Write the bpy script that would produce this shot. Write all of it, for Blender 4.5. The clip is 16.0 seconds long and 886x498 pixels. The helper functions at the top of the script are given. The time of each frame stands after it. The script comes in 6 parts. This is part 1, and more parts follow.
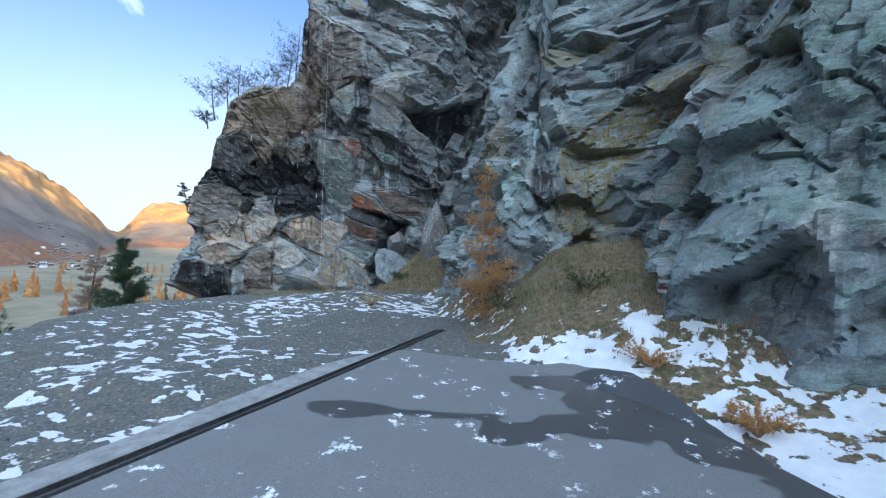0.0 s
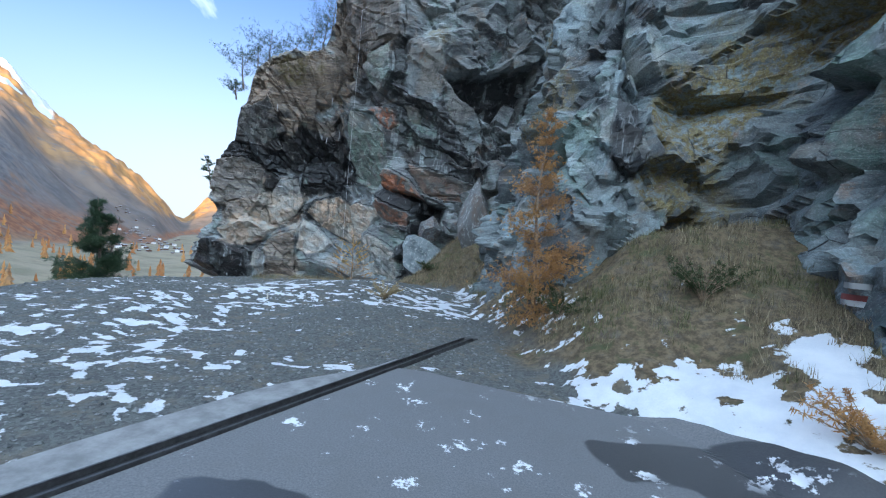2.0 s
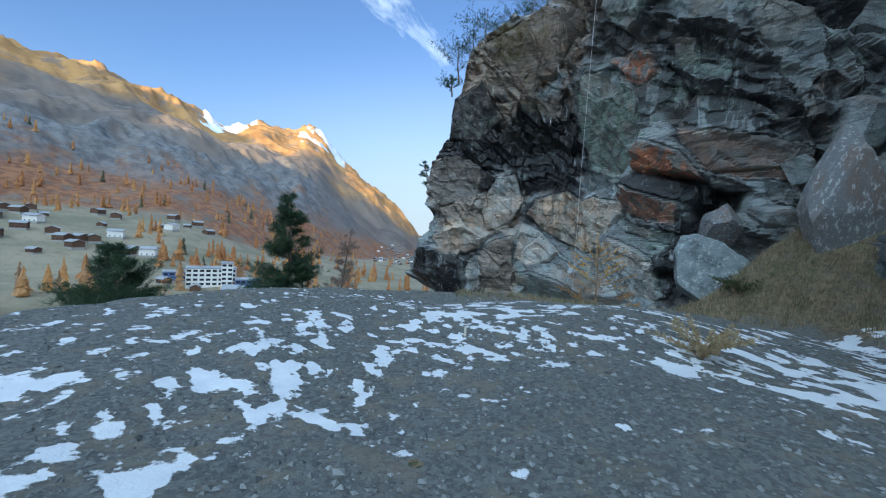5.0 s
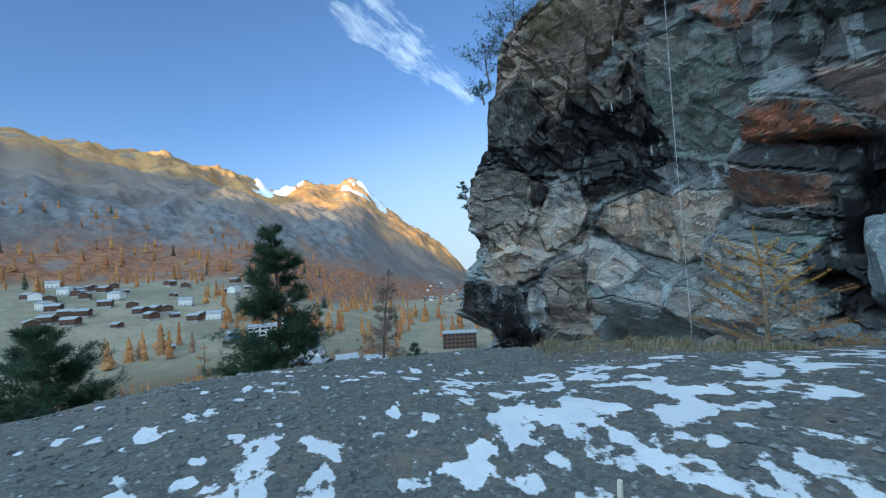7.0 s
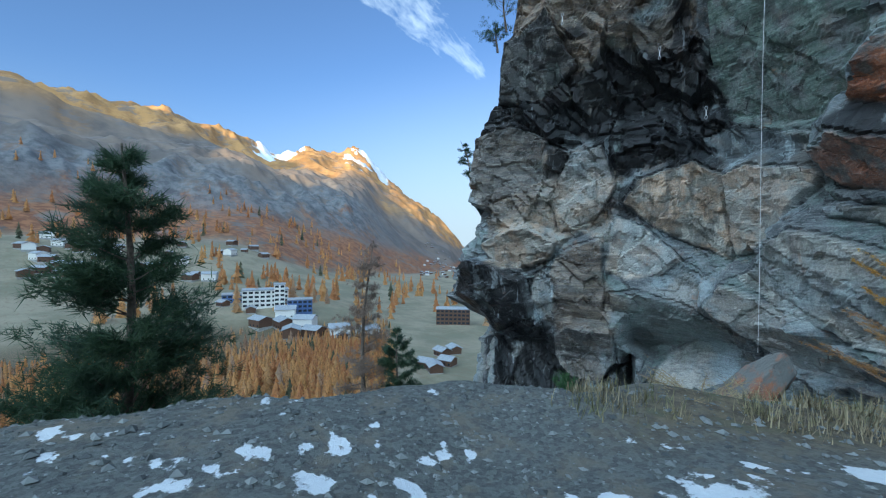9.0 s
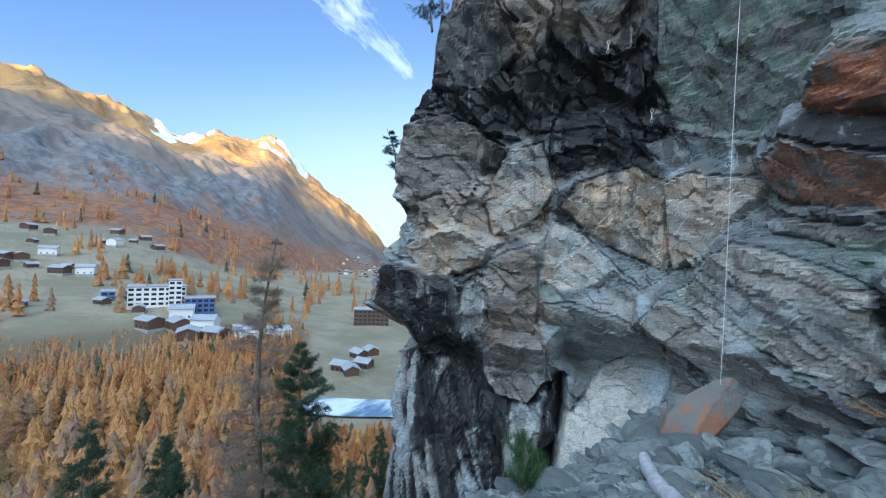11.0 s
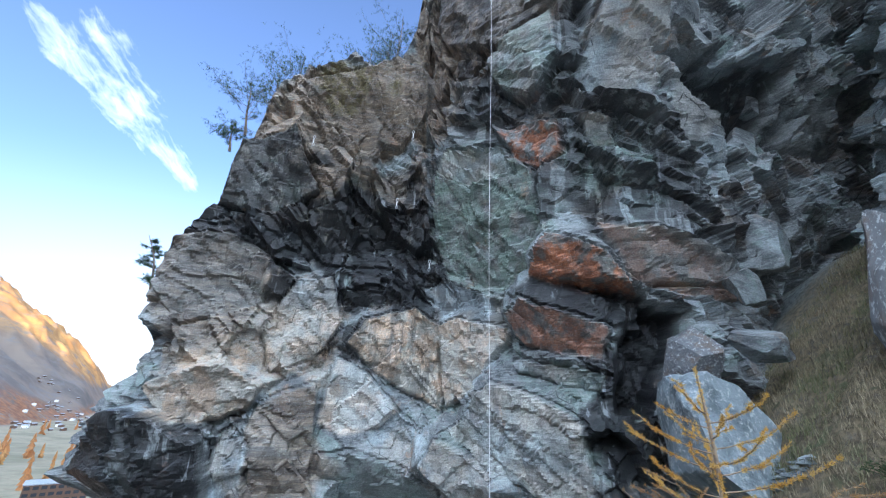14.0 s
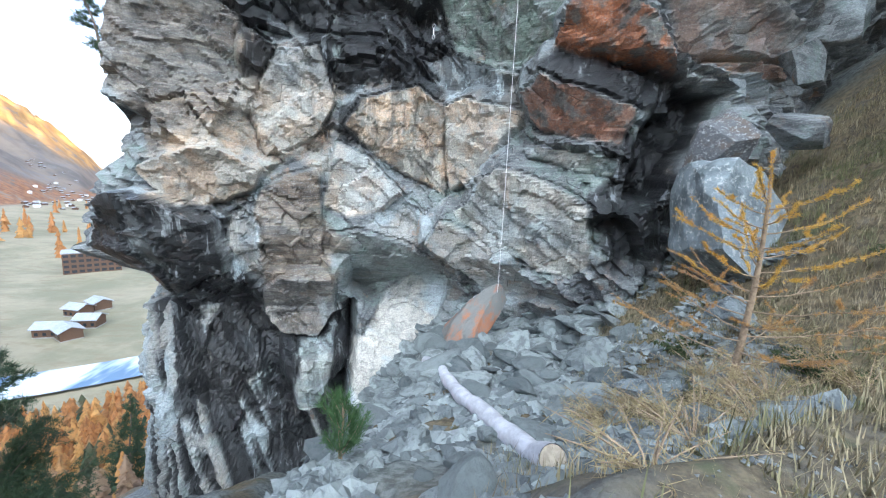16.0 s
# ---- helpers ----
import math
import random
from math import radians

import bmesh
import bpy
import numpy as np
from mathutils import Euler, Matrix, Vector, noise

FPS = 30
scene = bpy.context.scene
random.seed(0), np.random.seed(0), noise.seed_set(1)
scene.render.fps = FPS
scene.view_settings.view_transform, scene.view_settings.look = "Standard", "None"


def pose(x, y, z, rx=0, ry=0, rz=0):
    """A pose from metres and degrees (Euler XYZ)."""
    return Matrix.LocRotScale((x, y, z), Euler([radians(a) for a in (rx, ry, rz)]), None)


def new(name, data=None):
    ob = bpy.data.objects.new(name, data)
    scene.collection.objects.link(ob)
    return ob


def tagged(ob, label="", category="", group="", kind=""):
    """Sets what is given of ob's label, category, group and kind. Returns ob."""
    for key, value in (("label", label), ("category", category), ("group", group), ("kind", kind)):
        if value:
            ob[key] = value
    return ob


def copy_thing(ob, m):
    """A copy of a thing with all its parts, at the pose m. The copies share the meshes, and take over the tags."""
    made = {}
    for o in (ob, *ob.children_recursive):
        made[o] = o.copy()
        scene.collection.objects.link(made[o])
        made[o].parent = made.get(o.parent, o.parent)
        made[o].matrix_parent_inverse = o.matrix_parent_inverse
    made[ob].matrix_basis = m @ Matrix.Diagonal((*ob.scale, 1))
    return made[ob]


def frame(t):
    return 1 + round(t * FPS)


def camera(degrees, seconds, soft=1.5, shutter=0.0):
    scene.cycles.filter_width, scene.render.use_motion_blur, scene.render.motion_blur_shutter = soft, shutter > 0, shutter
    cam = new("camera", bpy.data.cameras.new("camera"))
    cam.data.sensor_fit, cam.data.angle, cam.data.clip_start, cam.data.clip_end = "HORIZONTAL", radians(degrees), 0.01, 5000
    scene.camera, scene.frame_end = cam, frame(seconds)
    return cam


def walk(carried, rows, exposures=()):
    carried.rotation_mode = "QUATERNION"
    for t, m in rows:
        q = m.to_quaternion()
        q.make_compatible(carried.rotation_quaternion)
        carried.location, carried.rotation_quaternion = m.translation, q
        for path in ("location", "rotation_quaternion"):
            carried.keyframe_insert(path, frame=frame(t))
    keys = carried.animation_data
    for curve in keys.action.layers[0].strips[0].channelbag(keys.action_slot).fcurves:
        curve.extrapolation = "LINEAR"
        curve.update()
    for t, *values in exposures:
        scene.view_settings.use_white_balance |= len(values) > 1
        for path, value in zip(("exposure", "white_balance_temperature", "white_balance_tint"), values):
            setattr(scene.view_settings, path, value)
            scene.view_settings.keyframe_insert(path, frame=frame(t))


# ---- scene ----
cam = camera(96.09, 16.0, 1.15)
# seconds, eye, yaw, pitch, roll
PATH = [
    (0, -0.794, 1.875, 0.989, -0.18, -1.38, 2.52),
    (0.5, -0.676, 2.723, 0.831, -0.86, -0.83, 3.03),
    (1, -0.616, 3.571, 0.677, 3.82, 0.55, 4.36),
    (1.5, -0.582, 4.375, 0.535, 8.05, -2.04, 3.72),
    (2, -0.617, 5.194, 0.403, 5.86, -1.82, 5.33),
    (2.5, -0.747, 5.899, 0.268, 14.63, -3.19, 5.18),
    (3, -1.021, 6.726, 0.125, 11.06, -4.04, 5.73),
    (3.5, -1.364, 7.444, -0.010, 25.83, -2.73, 3.55),
    (3.7, -1.532, 7.712, -0.092, 30.55, -0.07, 3.14),
    (5.8, -3.905, 11.318, -0.151, 38.42, -2.61, 2.24),
    (6, -4.132, 11.553, -0.152, 37.76, -1.04, -0.86),
    (6.5, -4.664, 12.111, -0.203, 43.65, 0.53, -6.02),
    (7, -5.149, 12.658, -0.286, 43.06, 2.64, -2.97),
    (7.5, -5.600, 13.202, -0.316, 46.37, 1.40, -3.14),
    (8, -6.048, 13.717, -0.344, 48.82, 2.14, 1.07),
    (8.2, -6.208, 13.943, -0.311, 46.41, -0.45, 0.06),
    (10.3, -7.826, 15.925, -0.296, 37.90, 0.74, 2.86),
    (10.5, -7.933, 16.053, -0.283, 34.58, 0.87, 3.10),
    (11, -8.150, 16.308, -0.249, 31.69, -0.43, 2.97),
    (11.5, -8.260, 16.441, -0.231, 22.41, 0.42, 2.28),
    (12, -8.307, 16.436, -0.267, 16.28, 0.88, 1.85),
    (12.5, -8.320, 16.412, -0.289, 12.52, 7.49, 2.63),
    (13, -8.341, 16.418, -0.265, 9.92, 12.51, 2.04),
    (13.5, -8.315, 16.455, -0.255, 4.11, 17.33, 2.02),
    (14, -8.276, 16.456, -0.251, 2.40, 20.18, 2.73),
    (14.5, -8.269, 16.451, -0.259, 2.06, 25.15, 2.49),
    (15, -8.251, 16.453, -0.263, 1.62, 17.80, 2.51),
    (15.5, -8.357, 16.482, -0.319, 1.33, 0.94, 2.83),
    (16, -8.755, 17.113, -0.284, -0.63, -9.65, 2.97),
]
walk(cam, [(t, pose(x, y, z, 90 + p, 0, w) @ pose(0, 0, 0, 0, 0, r)) for t, x, y, z, w, p, r in PATH],
     [(0, 1.45, 5450, 4), (3, 1.35, 5450, 4), (6, 0.95, 5150, -5), (8, 0.95, 5050, -6), (10.5, 1.25, 5300, -1), (12.5, 1.8, 5450, 5), (14.5, 1.95, 5550, 7), (15, 1.95, 5600, 7), (15.5, 2.1, 5800, 7), (16, 2.35, 6050, 7)])

# ---- world, sun, exposure ----
SUN_AZ, SUN_EL = -158.0, 10.0
world = bpy.data.worlds.new("sky")
scene.world = world
world.use_nodes = True


def build_sky():
    nt = world.node_tree
    n, l = nt.nodes, nt.links
    n.clear()
    out, bg = n.new("ShaderNodeOutputWorld"), n.new("ShaderNodeBackground")
    sky = n.new("ShaderNodeTexSky")
    sky.sky_type, sky.sun_disc = "NISHITA", False
    sky.sun_elevation, sky.sun_rotation = radians(SUN_EL), radians(-SUN_AZ)
    sky.altitude, sky.air_density, sky.dust_density, sky.ozone_density = 1600, 1.0, 4.0, 3.0
    bg.inputs[1].default_value = 0.15
    pale = n.new("ShaderNodeHueSaturation")
    pale.inputs["Saturation"].default_value = 0.84
    deep = n.new("ShaderNodeMixRGB")
    deep.blend_type, deep.inputs[0].default_value, deep.inputs[2].default_value = "MULTIPLY", 1.0, (0.74, 0.70, 0.78, 1)
    l.new(sky.outputs[0], deep.inputs[1]), l.new(deep.outputs[0], pale.inputs["Color"])
    # a thin wisp of cirrus, drawn out along one line of the sky
    tc = n.new("ShaderNodeTexCoord")

    def direction(az, el):
        a, e = radians(az), radians(el)
        return Vector((-math.sin(a) * math.cos(e), math.cos(a) * math.cos(e), math.sin(e)))

    a, b = direction(57.5, 36.0), direction(36.5, 22.0)
    mid = (a + b).normalized()
    along = (b - a).normalized()
    across = mid.cross(along).normalized()

    def dot(v):
        d = n.new("ShaderNodeVectorMath")
        d.operation = "DOT_PRODUCT"
        l.new(tc.outputs["Generated"], d.inputs[0])
        d.inputs[1].default_value = v
        return d.outputs["Value"]

    comb = n.new("ShaderNodeCombineXYZ")
    l.new(dot(along), comb.inputs[0]), l.new(dot(across), comb.inputs[1]), l.new(dot(mid), comb.inputs[2])
    # feathered strands
    mp = n.new("ShaderNodeMapping")
    mp.inputs["Rotation"].default_value = (0, 0, radians(-24))
    mp.inputs["Scale"].default_value = (6, 22, 5)
    l.new(comb.outputs[0], mp.inputs[0])
    warp = n.new("ShaderNodeTexNoise")
    warp.inputs["Scale"].default_value, warp.inputs["Detail"].default_value = 9, 4
    l.new(comb.outputs[0], warp.inputs["Vector"])
    add = n.new("ShaderNodeMixRGB")
    add.blend_type = "ADD"
    add.inputs[0].default_value = 0.9
    l.new(mp.outputs[0], add.inputs[1]), l.new(warp.outputs["Color"], add.inputs[2])
    strands = n.new("ShaderNodeTexNoise")
    strands.inputs["Scale"].default_value, strands.inputs["Detail"].default_value, strands.inputs["Roughness"].default_value = 1.0, 6, 0.62
    l.new(add.outputs[0], strands.inputs["Vector"])

    def math_node(op, x, y=None, z=None):
        m = n.new("ShaderNodeMath")
        m.operation = op
        for i, v in enumerate((x, y, z)):
            if v is None:
                continue
            if isinstance(v, (int, float)):
                m.inputs[i].default_value = v
            else:
                l.new(v, m.inputs[i])
        return m.outputs[0]

    sep = n.new("ShaderNodeSeparateXYZ")
    wob = n.new("ShaderNodeMixRGB")
    wob.blend_type = "ADD"
    wob.inputs[0].default_value = 0.09
    l.new(comb.outputs[0], wob.inputs[1]), l.new(warp.outputs["Color"], wob.inputs[2])
    l.new(wob.outputs[0], sep.inputs[0])
    # distance from the spine, wider at the upper end, with gaps between three puffs
    x = math_node("SUBTRACT", sep.outputs[0], 0.045)
    y = math_node("SUBTRACT", sep.outputs[1], 0.047)
    half = math_node("MULTIPLY_ADD", x, -0.26)
    half.node.inputs[2].default_value = 0.068
    half = math_node("MAXIMUM", half, 0.022)
    near = math_node("DIVIDE", math_node("ABSOLUTE", y), half)
    ends = math_node("POWER", math_node("DIVIDE", math_node("ABSOLUTE", x), 0.205), 4)
    puffs = math_node("MULTIPLY", math_node("SINE", math_node("MULTIPLY_ADD", x, 46.0, 1.2)), 0.14)
    inside = math_node("ADD", math_node("SUBTRACT", 1.0, math_node("ADD", math_node("MULTIPLY", near, near), ends)), puffs)
    cover = math_node("MULTIPLY_ADD", inside, 0.46)
    cover.node.inputs[2].default_value = -0.42
    front = math_node("GREATER_THAN", dot(mid), 0.8)
    wisps = math_node("MULTIPLY_ADD", strands.outputs["Fac"], 1.7)
    wisps.node.inputs[2].default_value = -0.36
    thick = math_node("MULTIPLY", math_node("ADD", wisps, cover), 1.9)
    thick = math_node("SUBTRACT", thick, 0.70)
    ramp = n.new("ShaderNodeClamp")
    l.new(math_node("MULTIPLY", thick, front), ramp.inputs[0])
    fac = math_node("MULTIPLY", ramp.outputs[0], 0.75)
    mix = n.new("ShaderNodeMixRGB")
    mix.inputs[2].default_value = (4.6, 4.6, 4.65, 1)
    # a bright veil added over the unseen sunward half of the sky, to light the crag
    sunward = math_node("MULTIPLY_ADD", dot(direction(SUN_AZ, 18)), 1.55)
    sunward.node.inputs[2].default_value = -0.08
    soft = n.new("ShaderNodeClamp")
    l.new(sunward, soft.inputs[0])
    drift = n.new("ShaderNodeTexNoise")
    drift.inputs["Scale"].default_value, drift.inputs["Detail"].default_value = 2.5, 5
    l.new(tc.outputs["Generated"], drift.inputs["Vector"])
    fill_veil = n.new("ShaderNodeMixRGB")
    fill_veil.inputs[2].default_value = (9.2, 9.9, 10.6, 1)
    l.new(math_node("MULTIPLY", soft.outputs[0], math_node("ADD", drift.outputs["Fac"], 0.35)), fill_veil.inputs[0])
    l.new(pale.outputs[0], fill_veil.inputs[1])
    # whitish haze low over the horizon, deepest down the valley
    down = n.new("ShaderNodeMapRange")
    down.interpolation_type = "SMOOTHSTEP"
    l.new(dot(direction(14, 0)), down.inputs["Value"])
    for key, v in zip(("From Min", "From Max", "To Min", "To Max"), (0.45, 0.98, 0.34, 0.50)):
        down.inputs[key].default_value = v
    low = n.new("ShaderNodeMapRange")
    low.interpolation_type = "SMOOTHSTEP"
    l.new(dot(Vector((0, 0, 1))), low.inputs["Value"])
    l.new(down.outputs[0], low.inputs["From Max"])
    for key, v in zip(("From Min", "To Min", "To Max"), (-0.05, 1.0, 0.0)):
        low.inputs[key].default_value = v
    glow = n.new("ShaderNodeMixRGB")
    glow.inputs[1].default_value, glow.inputs[2].default_value = (1.65, 1.8, 2.05, 1), (2.7, 2.7, 2.7, 1)
    l.new(math_node("MULTIPLY_ADD", down.outputs[0], 6.0, -2.0), glow.inputs[0])
    haze = n.new("ShaderNodeMixRGB")
    l.new(glow.outputs[0], haze.inputs[2])
    l.new(low.outputs[0], haze.inputs[0]), l.new(pale.outputs[0], haze.inputs[1])
    l.new(haze.outputs[0], fill_veil.inputs[1])
    l.new(fac, mix.inputs[0]), l.new(fill_veil.outputs[0], mix.inputs[1])
    l.new(mix.outputs[0], bg.inputs[0]), l.new(bg.outputs[0], out.inputs[0])


build_sky()
sun = new("sun", bpy.data.lights.new("sun", "SUN"))
sun.data.energy, sun.data.angle, sun.data.color = 5.0, radians(0.5), (1.0, 0.56, 0.19)
sun.matrix_world = pose(0, 0, 200, 90 - SUN_EL, 0, 180 + SUN_AZ)


# ---- noise ----
def hashed(*ints, seed=0):
    h = np.full(np.shape(ints[0]), 374761393 + seed * 668265263, np.uint64)
    for k, i in enumerate(ints):
        h = (h ^ (i.astype(np.int64).astype(np.uint64) * np.uint64(2654435761 + 40503 * k))) * np.uint64(0x9E3779B97F4A7C15)
        h ^= h >> np.uint64(29)
    h *= np.uint64(0xBF58476D1CE4E5B9)
    h ^= h >> np.uint64(32)
    return (h & np.uint64(0xFFFFFF)).astype(np.float64) / 0xFFFFFF


def vnoise(x, y, z=None, seed=0):
    """Smooth value noise, -1 to 1."""
    p = [x, y] if z is None else [x, y, z]
    i = [np.floor(a) for a in p]
    f = [a - b for a, b in zip(p, i)]
    f = [a * a * a * (a * (a * 6 - 15) + 10) for a in f]
    out = 0
    for c in range(2 ** len(p)):
        w, at = 1, []
        for k in range(len(p)):
            bit = c >> k & 1
            w = w * (f[k] if bit else 1 - f[k])
            at.append(i[k] + bit)
        out = out + w * hashed(*at, seed=seed)
    return out * 2 - 1


def fbm(x, y, z=None, octaves=4, seed=0, gain=0.5):
    out, a, s = 0, 1.0, 1.0
    for k in range(octaves):
        out = out + a * vnoise(x * s, y * s, None if z is None else z * s, seed + k)
        a, s = a * gain, s * 2.03
    return out


def ridged(x, y, octaves=4, seed=0):
    out, a, s = 0, 1.0, 1.0
    for k in range(octaves):
        out = out + a * (1 - 2 * np.abs(vnoise(x * s, y * s, seed=seed + k)))
        a, s = a * 0.5, s * 2.1
    return out


def cells(x, y, seed=0, jitter=0.85):
    """Voronoi cells: distance to the border, offset from the cell's point, and three random numbers of the cell."""
    ix, iy = np.floor(x), np.floor(y)
    best = np.full(x.shape, 9.0)
    second = np.full(x.shape, 9.0)
    dx, dy, cx, cy = (np.zeros_like(x) for _ in range(4))
    for a in (-1, 0, 1):
        for b in (-1, 0, 1):
            jx, jy = ix + a, iy + b
            px = jx + 0.5 + jitter * (hashed(jx, jy, seed=seed) - 0.5)
            py = jy + 0.5 + jitter * (hashed(jx, jy, seed=seed + 1) - 0.5)
            d = np.hypot(x - px, y - py)
            closer = d < best
            second = np.where(closer, best, np.minimum(second, d))
            best = np.where(closer, d, best)
            dx, dy = np.where(closer, x - px, dx), np.where(closer, y - py, dy)
            cx, cy = np.where(closer, jx, cx), np.where(closer, jy, cy)
    r = [hashed(cx, cy, seed=seed + k) for k in (5, 6, 7)]
    return second - best, dx, dy, r


def smooth(a, b, x):
    t = np.clip((x - a) / (b - a), 0, 1)
    return t * t * (3 - 2 * t)


def sheet(name, x, y, z, material, attributes=None, wrap=False, parent=None, rough_shade=False):
    """A grid of rows and columns as one mesh, with named masks on its points."""
    rows, cols = x.shape
    me = bpy.data.meshes.new(name)
    co = np.stack([x, y, z], -1).reshape(-1, 3)
    idx = np.arange(rows * cols).reshape(rows, cols)
    right = np.roll(idx, -1, 1) if wrap else idx[:, 1:]
    left = idx if wrap else idx[:, :-1]
    quads = np.stack([left[:-1], right[:-1], right[1:], left[1:]], -1).reshape(-1, 4)
    me.vertices.add(len(co))
    me.vertices.foreach_set("co", co.ravel())
    me.loops.add(quads.size)
    me.loops.foreach_set("vertex_index", quads.ravel().astype(np.int32))
    me.polygons.add(len(quads))
    me.polygons.foreach_set("loop_start", np.arange(0, quads.size, 4, dtype=np.int32))
    me.polygons.foreach_set("use_smooth", np.full(len(quads), not rough_shade))
    me.update(calc_edges=True)
    for key, values in (attributes or {}).items():
        at = me.attributes.new(key, "FLOAT", "POINT")
        at.data.foreach_set("value", np.ascontiguousarray(values, np.float32).ravel())
    me.materials.append(material)
    ob = new(name, me)
    ob.parent = parent
    return ob


# ---- materials ----
class Shader:
    """Short hand for building a node material."""

    def __init__(self, name, rough=0.8):
        self.mat = bpy.data.materials.new(name)
        self.mat.use_nodes = True
        self.n, self.l = self.mat.node_tree.nodes, self.mat.node_tree.links
        self.bsdf = self.n["Principled BSDF"]
        self.bsdf.inputs["Roughness"].default_value = rough
        self.where = self.n.new("ShaderNodeTexCoord").outputs["Object"]

    def put(self, v, socket):
        if isinstance(v, (int, float)):
            socket.default_value = v
        elif isinstance(v, tuple):
            socket.default_value = (*v, 1) if len(v) == 3 else v
        else:
            self.l.new(v, socket)

    def noise(self, scale, detail=5, rough=0.6, stretch=(1, 1, 1), turn=(0, 0, 0), distort=0.0):
        mp = self.n.new("ShaderNodeMapping")
        mp.inputs["Scale"].default_value = stretch
        mp.inputs["Rotation"].default_value = [radians(a) for a in turn]
        self.l.new(self.where, mp.inputs[0])
        t = self.n.new("ShaderNodeTexNoise")
        t.inputs["Scale"].default_value, t.inputs["Detail"].default_value = scale, detail
        t.inputs["Roughness"].default_value, t.inputs["Distortion"].default_value = rough, distort
        self.l.new(mp.outputs[0], t.inputs["Vector"])
        return t.outputs["Fac"]

    def voronoi(self, scale, stretch=(1, 1, 1), feature="F1", turn=(0, 0, 0), out="Distance"):
        mp = self.n.new("ShaderNodeMapping")
        mp.inputs["Scale"].default_value = stretch
        mp.inputs["Rotation"].default_value = [radians(a) for a in turn]
        self.l.new(self.where, mp.inputs[0])
        t = self.n.new("ShaderNodeTexVoronoi")
        t.feature = feature
        t.inputs["Scale"].default_value = scale
        self.l.new(mp.outputs[0], t.inputs["Vector"])
        return t.outputs[out]

    def ramp(self, x, lo, hi, a=0.0, b=1.0):
        m = self.n.new("ShaderNodeMapRange")
        m.interpolation_type = "SMOOTHSTEP"
        self.put(x, m.inputs["Value"])
        for k, v in zip(("From Min", "From Max", "To Min", "To Max"), (lo, hi, a, b)):
            m.inputs[k].default_value = v
        return m.outputs[0]

    def math(self, op, *args):
        m = self.n.new("ShaderNodeMath")
        m.operation = op
        for i, v in enumerate(args):
            self.put(v, m.inputs[i])
        return m.outputs[0]

    def mix(self, fac, a, b, mode="MIX"):
        m = self.n.new("ShaderNodeMixRGB")
        m.blend_type = mode
        self.put(fac, m.inputs[0]), self.put(a, m.inputs[1]), self.put(b, m.inputs[2])
        return m.outputs[0]

    def mask(self, name):
        a = self.n.new("ShaderNodeAttribute")
        a.attribute_name = name
        return a.outputs["Fac"]

    def random(self):
        return self.n.new("ShaderNodeObjectInfo").outputs["Random"]

    def island(self):
        return self.n.new("ShaderNodeNewGeometry").outputs["Random Per Island"]

    def bump(self, height, strength=0.5, distance=0.02):
        b = self.n.new("ShaderNodeBump")
        b.inputs["Strength"].default_value, b.inputs["Distance"].default_value, b.invert = abs(strength), distance, strength < 0
        self.put(height, b.inputs["Height"])
        if self.bsdf.inputs["Normal"].is_linked:
            self.l.new(self.bsdf.inputs["Normal"].links[0].from_socket, b.inputs["Normal"])
        self.l.new(b.outputs[0], self.bsdf.inputs["Normal"])

    def sheer(self, mat, colour, share=0.45):
        """Lets light through thin leaves."""
        t, m = self.n.new("ShaderNodeBsdfTranslucent"), self.n.new("ShaderNodeMixShader")
        m.inputs[0].default_value = share
        self.put(colour, t.inputs[0])
        self.l.new(self.bsdf.outputs[0], m.inputs[1]), self.l.new(t.outputs[0], m.inputs[2])
        self.l.new(m.outputs[0], self.n["Material Output"].inputs[0])
        return mat

    def done(self, colour, rough=None):
        self.put(colour, self.bsdf.inputs["Base Color"])
        if rough is not None:
            self.put(rough, self.bsdf.inputs["Roughness"])
        return self.mat


